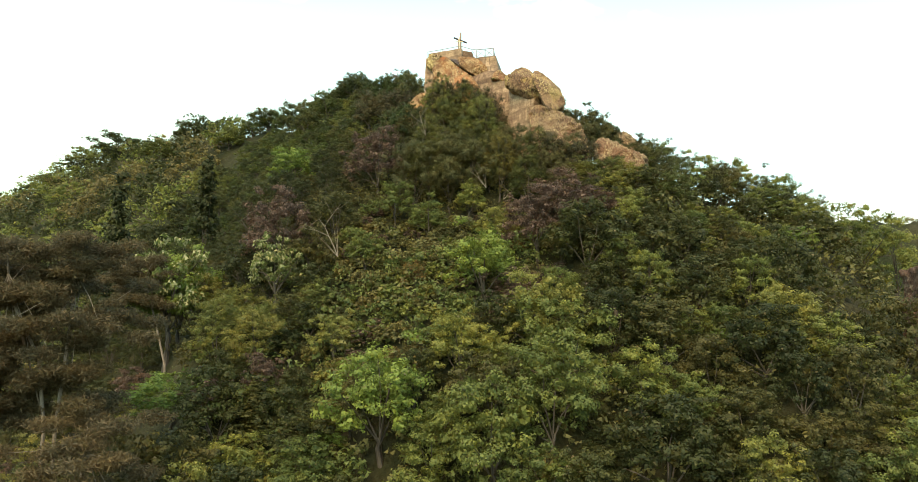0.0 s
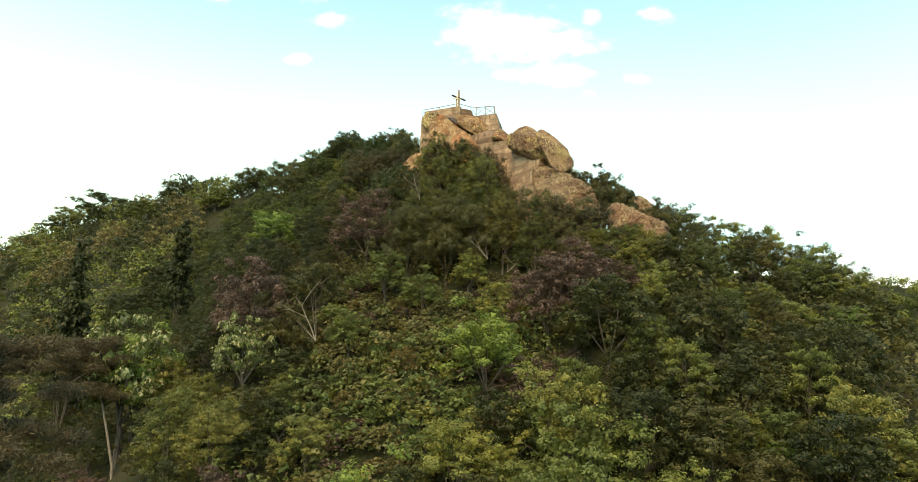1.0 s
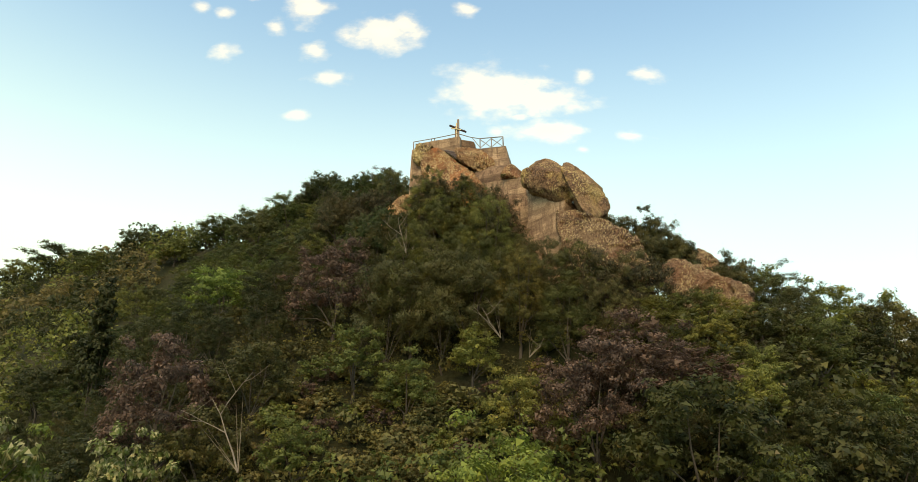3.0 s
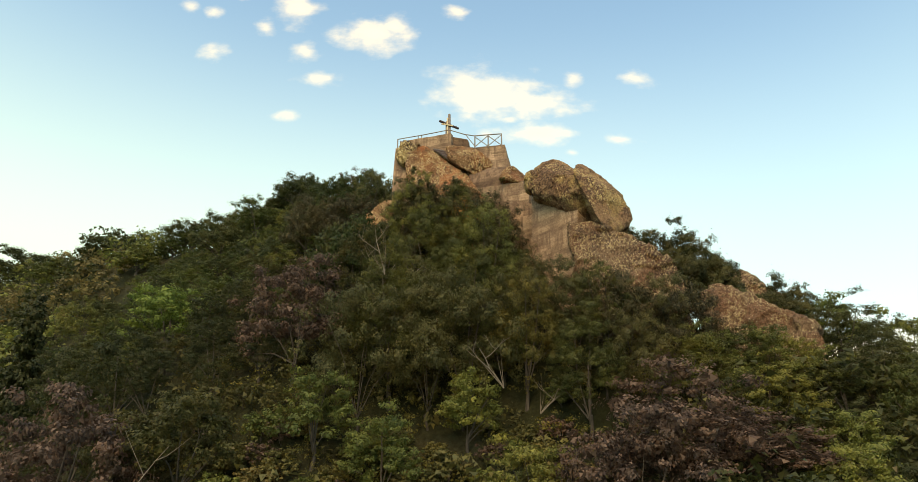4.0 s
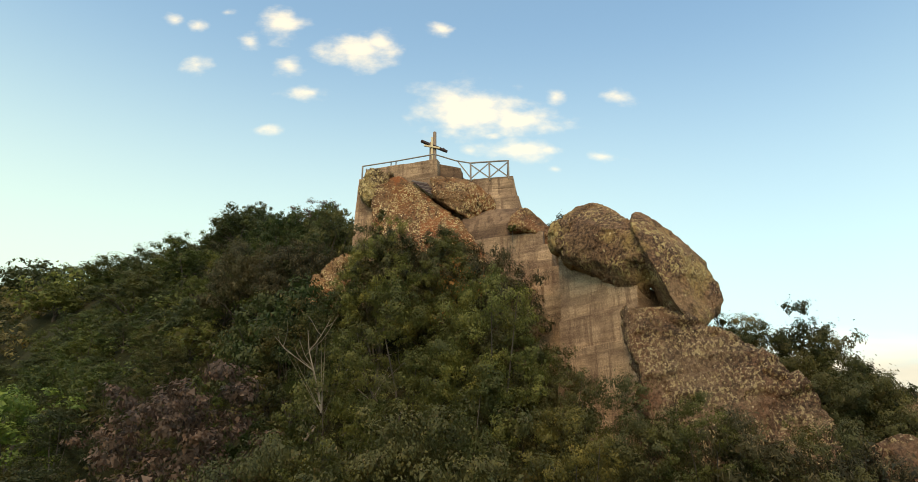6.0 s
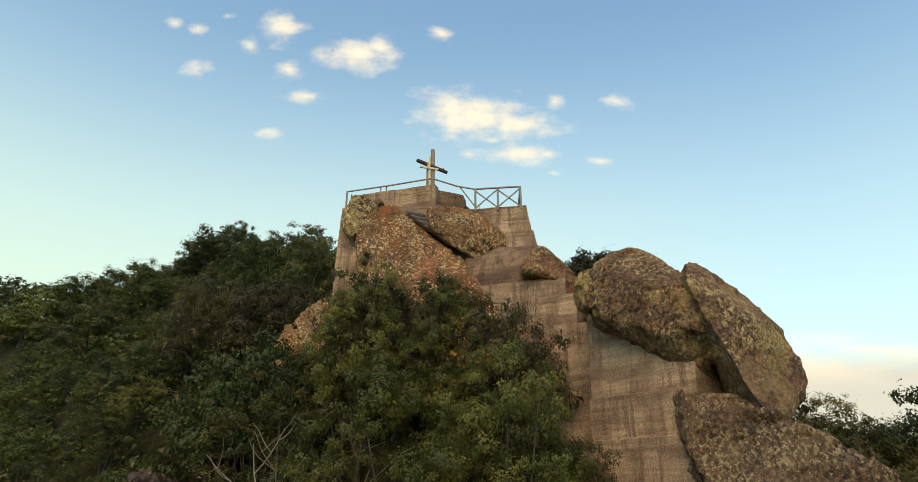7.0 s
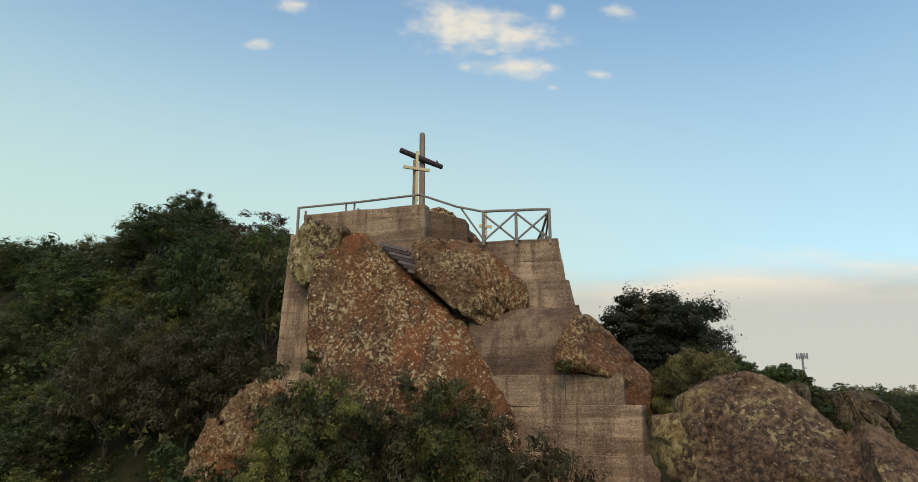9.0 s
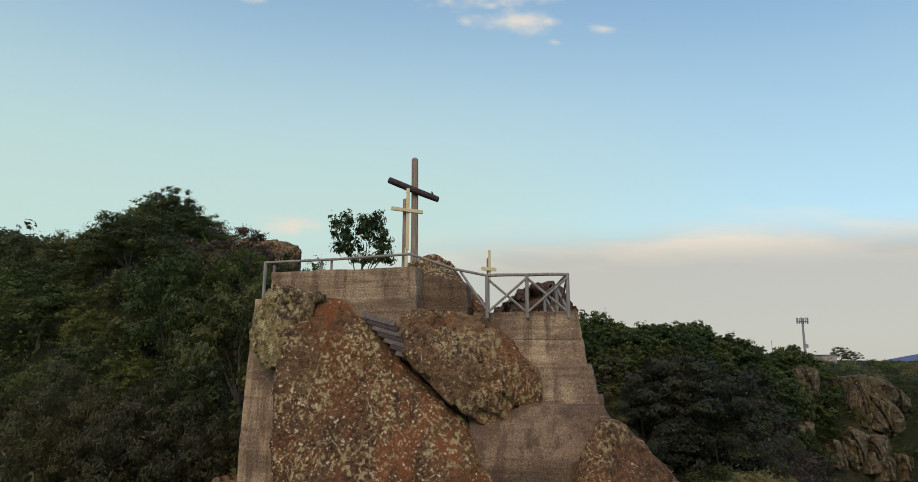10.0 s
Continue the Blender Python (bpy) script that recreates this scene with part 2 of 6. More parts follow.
def concrete_material(name, base, stain):
    mat, nt, bsdf = shader(name, 0.88, 0.25)
    p = where(nt)
    boards = tex(nt, "Noise", 1.0, 5, 0.65, where(nt, (0.6, 0.6, 9.0)))
    streaks = tex(nt, "Noise", 1.0, 7, 0.75, where(nt, (2.6, 2.6, 0.22)))
    speck = tex(nt, "Noise", 48.0, 3, 0.7, p)
    course = tex(nt, "Noise", 1.0, 3, 0.6, where(nt, (0.25, 0.25, 1.6)))
    grain = tex(nt, "Noise", 22.0, 7, 0.8, p)
    broad = tex(nt, "Noise", 0.6, 4, 0.6, p)
    info = nt.nodes.new("ShaderNodeObjectInfo")
    colour = blend(nt, ramp(nt, boards.outputs["Fac"], (0.3, 0.0), (0.7, 1.0)), tuple(c * 0.7 for c in base), tuple(c * 1.12 for c in base))
    colour = blend(nt, ramp(nt, streaks.outputs["Fac"], (0.5, 0.0), (0.58, 0.7)), colour, stain)
    colour = blend(nt, ramp(nt, course.outputs["Fac"], (0.5, 0.0), (0.6, 0.6)), colour, stain)
    colour = blend(nt, ramp(nt, broad.outputs["Fac"], (0.46, 0.0), (0.58, 0.6)), colour, stain)
    colour = blend(nt, ramp(nt, speck.outputs["Fac"], (0.39, 0.8), (0.44, 0.0)), colour, tuple(c * 0.55 for c in stain))
    pits = tex(nt, "Noise", 17.0, 5, 0.75, where(nt, (1, 1, 1.6)))
    colour = blend(nt, ramp(nt, pits.outputs["Fac"], (0.36, 0.8), (0.43, 0.0)), colour, tuple(c * 0.7 for c in stain))
    colour = blend(nt, ramp(nt, pits.outputs["Fac"], (0.58, 0.0), (0.64, 0.7)), colour, tuple(c * 1.4 for c in base))
    colour = blend(nt, 1.0, colour, ramp(nt, grain.outputs["Fac"], (0.36, 0.55), (0.5, 0.97), (0.64, 1.28)), "MULTIPLY")
    colour = blend(nt, 1.0, colour, ramp(nt, info.outputs["Random"], (0.0, 0.86), (1.0, 1.1)), "MULTIPLY")
    nt.links.new(colour, bsdf.inputs["Base Color"])
    h = nt.nodes.new("ShaderNodeMath")
    h.operation = "ADD"
    nt.links.new(boards.outputs["Fac"], h.inputs[0])
    nt.links.new(grain.outputs["Fac"], h.inputs[1])
    relief(nt, bsdf, h.outputs[0], 0.7, 0.03)
    return mat


def wood_material(name, light, dark, scale=(14, 14, 1.2)):
    mat, nt, bsdf = shader(name, 0.75, 0.25)
    coord = nt.nodes.new("ShaderNodeTexCoord")
    m = nt.nodes.new("ShaderNodeVectorMath")
    m.operation = "MULTIPLY"
    nt.links.new(coord.outputs["Object"], m.inputs[0])
    m.inputs[1].default_value = scale
    grain = tex(nt, "Noise", 1.0, 6, 0.7, m.outputs[0])
    nt.links.new(ramp(nt, grain.outputs["Fac"], (0.3, dark), (0.65, light)), bsdf.inputs["Base Color"])
    relief(nt, bsdf, grain.outputs["Fac"], 0.5, 0.02)
    return mat


def ground_material():
    mat, nt, bsdf = shader("forest_floor", 0.95, 0.1)
    p = where(nt)
    broad, fine = tex(nt, "Noise", 0.12, 5, 0.6, p), tex(nt, "Noise", 2.5, 6, 0.7, p)
    # soil and litter tones, halved to hold the shade under the trees
    colour = ramp(nt, broad.outputs["Fac"], (0.3, (0.02, 0.024, 0.01)), (0.5, (0.033, 0.034, 0.015)), (0.7, (0.055, 0.048, 0.027)))
    colour = blend(nt, 1.0, colour, ramp(nt, fine.outputs["Fac"], (0.3, 0.5), (0.7, 1.3)), "MULTIPLY")
    nt.links.new(colour, bsdf.inputs["Base Color"])
    relief(nt, bsdf, fine.outputs["Fac"], 1.0, 0.3)
    return mat


GREEN = leaf_material("leaves_green", ((0.0, (0.104, 0.132, 0.041)), (0.35, (0.152, 0.178, 0.051)), (0.7, (0.187, 0.204, 0.055)), (1.0, (0.219, 0.218, 0.063))), dry_share=0.02)
NEAR_GREEN = leaf_material("leaves_near_green", ((0.0, (0.081, 0.100, 0.032)), (0.35, (0.126, 0.140, 0.041)), (0.7, (0.169, 0.173, 0.047)), (1.0, (0.200, 0.181, 0.055))), dry_share=0.02)
MID_GREEN = leaf_material("leaves_mid_green", ((0.0, (0.054, 0.066, 0.022)), (0.35, (0.086, 0.095, 0.026)), (0.7, (0.123, 0.120, 0.031)), (1.0, (0.147, 0.119, 0.037))), dry_share=0.02)
BRIGHT = leaf_material("leaves_bright", ((0.0, (0.140, 0.210, 0.050)), (1.0, (0.190, 0.242, 0.058))), dry_share=0.02)
DARK = leaf_material("leaves_dark", ((0.0, (0.037, 0.046, 0.016)), (0.6, (0.060, 0.067, 0.022)), (1.0, (0.087, 0.080, 0.028))), dry_share=0.02)
OLIVE = leaf_material("leaves_olive", ((0.0, (0.107, 0.110, 0.046)), (0.5, (0.144, 0.138, 0.054)), (1.0, (0.180, 0.148, 0.062))), dry_share=0.02)
BROWN = leaf_material("leaves_brown", ((0.0, (0.084, 0.057, 0.045)), (1.0, (0.126, 0.084, 0.065))), dry=(0.2, 0.13, 0.095), dry_share=0.2)
PURPLE = leaf_material("leaves_purple", ((0.0, (0.06, 0.046, 0.042)), (1.0, (0.075, 0.056, 0.05))), dry=(0.12, 0.085, 0.07), dry_share=0.1)
NEEDLE = leaf_material("needles", ((0.0, (0.084, 0.071, 0.037)), (1.0, (0.109, 0.086, 0.047))), dry=(0.16, 0.112, 0.062), dry_share=0.1)
# darker copy of the green leaves, with the hill's shade in its colour
SHADED_GREEN = leaf_material("leaves_shaded_green", ((0.0, (0.041, 0.063, 0.018)), (0.6, (0.076, 0.099, 0.027)), (1.0, (0.134, 0.142, 0.036))), dry_share=0.02)
SCRUB = leaf_material("leaves_scrub", ((0.0, (0.067, 0.074, 0.029)), (0.6, (0.096, 0.096, 0.037)), (1.0, (0.119, 0.104, 0.043))), dry_share=0.04)
HOLM = leaf_material("leaves_holm", ((0.0, (0.026, 0.032, 0.019)), (1.0, (0.042, 0.046, 0.026))), dry_share=0.02)
HEATH = leaf_material("leaves_heath", ((0.0, (0.045, 0.043, 0.022)), (1.0, (0.07, 0.066, 0.03))), dry_share=0.2)
RUSSET = leaf_material("leaves_russet", ((0.0, (0.24, 0.11, 0.03)), (1.0, (0.28, 0.135, 0.035))), dry=(0.1, 0.1, 0.035), dry_share=0.6)
# second hill tone; shade on the shoulder is put into this colour too
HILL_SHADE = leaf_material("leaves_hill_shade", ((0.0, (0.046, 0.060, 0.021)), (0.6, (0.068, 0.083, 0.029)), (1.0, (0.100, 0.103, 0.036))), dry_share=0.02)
BLOSSOM = leaf_material("blossom", ((0.0, (0.42, 0.41, 0.22)), (1.0, (0.5, 0.47, 0.27))), dry=(0.13, 0.16, 0.045), dry_share=0.62)
BARK = wood_material("bark", (0.1, 0.082, 0.064), (0.035, 0.028, 0.023), (5, 5, 1.5))
PALE_BARK = wood_material("pale_bark", (0.25, 0.205, 0.16), (0.11, 0.088, 0.068), (5, 5, 1.5))
SLAB_ROCK = rock_material("lichen_rock", (0.2, 0.108, 0.054), (0.066, 0.038, 0.026), (0.235, 0.099, 0.041), (0.6, 0.455, 0.235), (0.95, 0.76, 0.47), 0.56, 2.1, 0.7, 7.5, 0.2, streak=(0.34, 0.115, 0.045))
BOULDER_ROCK = rock_material("boulder_rock", (0.27, 0.165, 0.095), (0.07, 0.043, 0.034), (0.25, 0.142, 0.08), (0.52, 0.39, 0.18), (0.66, 0.53, 0.3), 0.46, 0.8, 0.85, 6.0, 0.16, bloom=(0.46, 0.31, 0.125))
WEDGE_ROCK = rock_material("wedge_rock", (0.26, 0.15, 0.08), (0.07, 0.042, 0.03), (0.27, 0.122, 0.053), (0.55, 0.41, 0.21), (0.76, 0.61, 0.37), 0.5, 1.5, 0.95, 7.0, 0.2)
CREAM_ROCK = rock_material("cream_lichen_rock", (0.3, 0.2, 0.11), (0.085, 0.056, 0.038), (0.27, 0.15, 0.075), (0.62, 0.49, 0.25), (0.8, 0.66, 0.4), 0.66, 1.4, 1.0, 6.0, 0.2, bloom=(0.46, 0.35, 0.15))
RUST_ROCK = rock_material("rust_rock", (0.21, 0.122, 0.064), (0.07, 0.042, 0.029), (0.225, 0.1, 0.047), (0.5, 0.36, 0.18), (0.7, 0.54, 0.32), 0.56, 1.3, 0.7, 9.0, 0.18)
GREY_ROCK = rock_material("grey_rock", (0.21, 0.134, 0.084), (0.065, 0.042, 0.032), (0.19, 0.103, 0.062), (0.47, 0.355, 0.195), (0.66, 0.52, 0.33), 0.72, 1.1, 0.85, 7.0, 0.22)
DARK_ROCK = rock_material("dark_rock", (0.131, 0.084, 0.06), (0.044, 0.03, 0.025), (0.153, 0.079, 0.051), (0.305, 0.227, 0.147), (0.371, 0.286, 0.193), 0.45, 0.4, 0.9, 4.0, 0.2)
CLIFF_ROCK = rock_material("cliff_stone", (0.165, 0.13, 0.083), (0.03, 0.024, 0.018), (0.14, 0.094, 0.05), (0.29, 0.232, 0.125), (0.33, 0.265, 0.16), 0.55, 0.3, 0.95, 2.0, 0.3)
CONCRETE = concrete_material("board_marked_concrete", (0.48, 0.33, 0.213), (0.14, 0.086, 0.058))
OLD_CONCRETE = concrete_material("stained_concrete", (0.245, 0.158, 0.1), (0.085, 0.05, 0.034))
RAIL_WOOD = wood_material("grey_rail_wood", (0.33, 0.29, 0.26), (0.15, 0.13, 0.115))
CROSS_WOOD = wood_material("cross_wood", (0.36, 0.27, 0.21), (0.16, 0.11, 0.085))
BEAM_WOOD = wood_material("dark_beam_wood", (0.075, 0.05, 0.05), (0.03, 0.02, 0.022))
OLD_BOARD = wood_material("old_board", (0.15, 0.12, 0.1), (0.06, 0.05, 0.045))
PALE_WOOD = wood_material("pale_wood", (0.72, 0.6, 0.38), (0.5, 0.4, 0.24))
GROUND = ground_material()


# ---- building helpers ----
def mesh_from(name, verts, faces, mat, smooth=False):
    me = bpy.data.meshes.new(name)
    me.from_pydata(verts, [], faces)
    me.materials.append(mat)
    if smooth:
        me.polygons.foreach_set("use_smooth", [True] * len(me.polygons))
    me.update()
    return me


def thing(name, label, category, place=(0, 0, 0), group="", kind=""):
    ob = new(name)
    ob.matrix_basis = Matrix.Translation(place)
    ob.empty_display_size = 0.3
    return tagged(ob, label, category, group, kind)


def part(name, shape, mat, parent, label=""):
    """One mesh object under a thing or part; shape is a bmesh in the parent's own coordinates, or a mesh."""
    if isinstance(shape, bmesh.types.BMesh):
        me = bpy.data.meshes.new(name)
        shape.to_mesh(me)
        shape.free()
        me.materials.append(mat)
    else:
        me = shape
    ob = new(name, me)
    ob.parent = parent
    return tagged(ob, label)


def tube(path, radii, sides=7, bm=None, cap=True):
    """A tapering round bar along a path."""
    bm = bm or bmesh.new()
    rings = []
    for i, (p, r) in enumerate(zip(path, radii)):
        p = Vector(p)
        ahead = (Vector(path[min(i + 1, len(path) - 1)]) - Vector(path[max(i - 1, 0)])).normalized()
        side = ahead.cross(Vector((0.31, 0.2, 0.93)) if abs(ahead.z) < 0.9 else Vector((1, 0.1, 0))).normalized()
        up = side.cross(ahead)
        rings.append([bm.verts.new(p + r * (math.cos(a) * side + math.sin(a) * up)) for a in (math.tau * k / sides for k in range(sides))])
    for a, b in zip(rings, rings[1:]):
        for k in range(sides):
            bm.faces.new((a[k], a[(k + 1) % sides], b[(k + 1) % sides], b[k]))
    if cap:
        bm.faces.new(rings[0][::-1])
        bm.faces.new(rings[-1])
    bmesh.ops.recalc_face_normals(bm, faces=bm.faces)
    return bm


# ---- the lie of the land ----
SIDE = [-220, -138, -118, -96, -72, -63, -45, -34, -30, -24, -17, -12, -9, -4, 0, 4, 8, 12, 15, 17, 20.5, 23, 28, 32, 36, 40, 43, 60, 90]
FOOT = [200, 134, 120, 105, 92, 84, 73, 65, 62, 53, 47, 45, 44, 43, 42, 41, 39.5, 38, 37.5, 37.3, 37, 37.3, 39, 41, 44, 47, 49, 64, 95]  # where the front slope crosses z = 18.7
CREST = [60, 68, 71.5, 79, 75, 75.5, 71, 70.5, 70, 70.5, 71.5, 67.2, 64.5, 61.5, 60.5, 58.5, 54, 51, 49, 47, 44.5, 43.6, 41, 39, 37, 35, 31, 18, 5]  # height of the crest
CREST_AT = [230, 190, 183, 175, 157, 150, 134, 124, 119, 115, 111, 104, 98, 89, 86, 82, 78, 74, 72, 71, 69.5, 68.5, 67, 66, 64, 62, 60, 58, 58]
FALL = [0.05, 0.05, 0.05, 0.05, 0.05, 0.05, 0.1, 0.15, 0.2, 0.25, 0.25, 0.3, 0.3, 0.4, 0.45, 0.5, 0.6, 0.6, 0.6, 0.6, 0.6, 0.6, 0.6, 0.55, 0.5, 0.45, 0.4, 0.3, 0.2]


def soft_min(a, b, k):
    return -np.logaddexp(-a / k, -b / k) * k


def ground_height(x, y):
    x, y = np.asarray(x, float), np.asarray(y, float)
    front = 18.7 + 0.87 * (y - np.interp(x, SIDE, FOOT))
    crest = np.interp(x, SIDE, CREST) - 1.8 + 1.8 * np.exp(-((x - 1) / 6) ** 2)
    past = np.maximum(y - np.interp(x, SIDE, CREST_AT), 0)
    top = crest - np.interp(x, SIDE, FALL) * past
    z = soft_min(front, top, 1.2)
    z = z + 4.0 * np.exp(-((x + 0.3) / 5) ** 2 - ((y - 76.2) / 3.4) ** 2)
    z = z + 4.5 * np.exp(-((x - 9.3) / 3.2) ** 2 - ((y - 77.5) / 3.0) ** 2) + 2.5 * np.exp(-((x + 8.5) / 4) ** 2 - ((y - 84) / 4) ** 2)
    z = np.maximum(z, 0) + 2 * np.log1p(np.exp(-np.abs(z) / 2))
    # plateau behind the hill, beyond a wooded gully
    steep = np.clip((x - 42) / 14, 0, 1)
    rise = np.clip((y - 95 - 0.1 * np.abs(x - 30) - 33 * steep) / (56 - 29 * steep), 0, 1)
    plateau = (57 + 6.0 * np.exp(-((x - 30) / 22) ** 2) * np.exp(-((y - 150) / 40) ** 2)) * rise * rise * (3 - 2 * rise) * np.clip((x + 60) / 50, 0, 1) * np.clip((1500 - y) / 600, 0, 1) * np.clip((900 - np.abs(x)) / 400, 0, 1)
    z = np.maximum(z, plateau) + 1.5 * np.exp(-np.abs(z - plateau) / 4)
    z += 0.5 * np.sin(0.31 * x + 0.17 * y) + 0.4 * np.sin(0.23 * y - 0.41 * x + 1.3) + 0.25 * np.sin(0.9 * x + 0.7 * y)
    return z


def height_at(x, y):
    return float(ground_height(x, y))


def build_ground():
    grow = 140 * 1.13 ** np.arange(1, 30)
    xs = np.concatenate([-grow[::-1] + 0, np.arange(-140, 141, 1.6), grow])
    ys = np.concatenate([-(grow[::-1] - 140) - 10, np.arange(0, 221, 1.6), grow + 90])
    gx, gy = np.meshgrid(xs, ys)
    gz = ground_height(gx, gy)
    n = len(xs)
    verts = np.stack([gx, gy, gz], -1).reshape(-1, 3).tolist()
    faces = [(j * n + i, j * n + i + 1, (j + 1) * n + i + 1, (j + 1) * n + i) for j in range(len(ys) - 1) for i in range(n - 1)]
    ob = new("ground", mesh_from("ground", verts, faces, GROUND, True))
    tagged(ob, "steep wooded hillside of dark soil and leaf litter, tree shade in its colour", "ground", kind="structure")


build_ground()


# ---- rocks ----


def hull_planes(corners):
    """Outward planes of the corners' convex hull, nearly flat ones merged."""
    bm = bmesh.new()
    for c in corners:
        bm.verts.new(c)
    bmesh.ops.convex_hull(bm, input=bm.verts)
    bmesh.ops.recalc_face_normals(bm, faces=bm.faces)
    planes = []
    for f in sorted(bm.faces, key=lambda f: -f.calc_area()):
        n = f.normal
        if all(n.dot(Vector(q[:3])) < 0.985 for q in planes):
            planes.append((*n, max(n.dot(v.co) for v in bm.verts)))
    bm.free()
    return np.array(planes)


def surface_net(f, lo, step):
    """Corners and faces of the surface where the grid f changes sign."""
    inside = f < 0
    shape = tuple(n - 1 for n in f.shape)
    total, count = np.zeros((*shape, 3)), np.zeros(shape)
    quads = []
    for axis in range(3):
        a, b = [slice(None)] * 3, [slice(None)] * 3
        a[axis], b[axis] = slice(None, -1), slice(1, None)
        fa, fb = f[tuple(a)], f[tuple(b)]
        cross = inside[tuple(a)] != inside[tuple(b)]
        at = np.argwhere(cross)
        t = fa[cross] / (fa[cross] - fb[cross])
        place = at.astype(float)
        place[:, axis] += t
        u, w = [k for k in range(3) if k != axis]
        around = []
        for du, dw in ((-1, -1), (0, -1), (0, 0), (-1, 0)):
            cell = at.copy()
            cell[:, u] += du
            cell[:, w] += dw
            np.clip(cell, 0, np.array(shape) - 1, out=cell)
            np.add.at(total, tuple(cell.T), place)
            np.add.at(count, tuple(cell.T), 1)
            around.append(cell)
        flip = inside[tuple(a)][cross] == (axis != 1)
        quads.append((np.stack(around, 1), flip))
    index = np.full(shape, -1)
    used = count > 0
    index[used] = np.arange(used.sum())
    verts = total[used] / count[used][:, None] * step + lo
    faces = []
    for cells, flip in quads:
        ids = index[cells[..., 0], cells[..., 1], cells[..., 2]]
        ids[~flip] = ids[~flip][:, ::-1]
        faces += ids.tolist()
    return verts, faces


def rock(name, label, mat, lobes, step=0.12, round_off=0.08, rough=0.08, seed=1, cracks=(), grit=0.01, fine=0.05, chips=0.06, join=0.08):
    """A weathered rock: each lobe is a list of corners whose hull is worn round at the edges by round_off; lobes grow into one another over join.
    cracks: point, normal, half width and depth of clefts."""
    every = np.concatenate([np.array(c, float) for c in lobes])
    lo, hi = every.min(0) - 3 * step, every.max(0) + 3 * step
    axes = [np.arange(a, b, step) for a, b in zip(lo, hi)]
    g = np.stack(np.meshgrid(*axes, indexing="ij"), -1)
    fields = []
    for corners in lobes:
        planes = hull_planes(corners)
        d = g @ planes[:, :3].T - planes[:, 3]
        top = d.max(-1)
        fields.append(top + round_off * np.log(np.exp((d - top[..., None]) / round_off).sum(-1)) - round_off * 0.7)
    f = fields[0]
    for other in fields[1:]:
        f = -np.logaddexp(-f / join, -other / join) * join
    for point, normal, half, depth in cracks:
        n = np.array(normal, float) / np.linalg.norm(normal)
        away = np.abs((g - np.array(point)) @ n + 0.06 * np.sin(3.1 * g[..., 0] + 2.3 * g[..., 2]) + 0.03 * np.sin(9 * g[..., 2] + 5 * g[..., 0]))
        f = np.maximum(f, np.minimum(half - away, f + depth))
    verts, faces = surface_net(f, lo, step)
    me = mesh_from(name, verts.tolist(), faces, mat, True)
    shift = Vector((seed * 7.3, seed * 3.1, seed * 5.7))
    for v, n in zip(me.vertices, [q.vector.copy() for q in me.vertex_normals]):
        p = v.co + shift
        big = noise.fractal(p * 0.5, 0.9, 2.1, 3)
        small = noise.fractal(p * 2.6, 0.7, 2.2, 4)
        v.co += n * (rough * big + chips * (noise.cell((p + 0.6 * noise.noise_vector(p * 0.8)) * 1.2) - 0.5) + fine * small + grit * noise.noise(p * 7))
    me.update()
    centre = Vector(every.mean(0))
    me.transform(Matrix.Translation(-centre))
    ob = new(name, me)
    ob.location = centre
    return tagged(ob, label, "rock")


def sheet(front, back):
    """Corners of a thick leaf of rock: a front outline, and the same pushed by back."""
    return [tuple(c) for c in front] + [tuple(a + b for a, b in zip(c, back)) for c in front]


rock("rock_slab", "huge leaning rust-brown slab spotted with pale lichen", SLAB_ROCK, [
    sheet([(-3.45, 79.1, 61.9), (-2.75, 79.2, 62.5), (-1.8, 79.2, 62.55), (-1.1, 79.2, 62.1), (0.0, 78.7, 61.0), (1.05, 78.1, 59.7), (1.95, 77.6, 58.8), (2.5, 77.0, 57.7), (2.85, 76.2, 56.4), (2.9, 75.4, 54.8), (1.5, 74.6, 53.0), (-2.0, 75.6, 54.2), (-2.95, 77.2, 57.6), (-3.35, 78.2, 60.0)], (0.2, 2.6, 0.5)),
], step=0.09, round_off=0.06, rough=0.06, seed=1)
rock("lichened_rock", "pale lichened rock at the head of the slab", CREAM_ROCK, [
    sheet([(-4.35, 79.2, 61.75), (-4.22, 79.15, 62.25), (-3.85, 79.1, 62.95), (-3.2, 79.05, 62.95), (-2.3, 78.98, 62.62), (-2.5, 78.75, 61.6), (-3.1, 78.5, 60.7), (-3.6, 78.6, 60.6), (-4.25, 79.1, 61.3)], (0.1, 1.5, 0.1)),
], step=0.08, round_off=0.03, rough=0.1, chips=0.1, fine=0.08, seed=16)
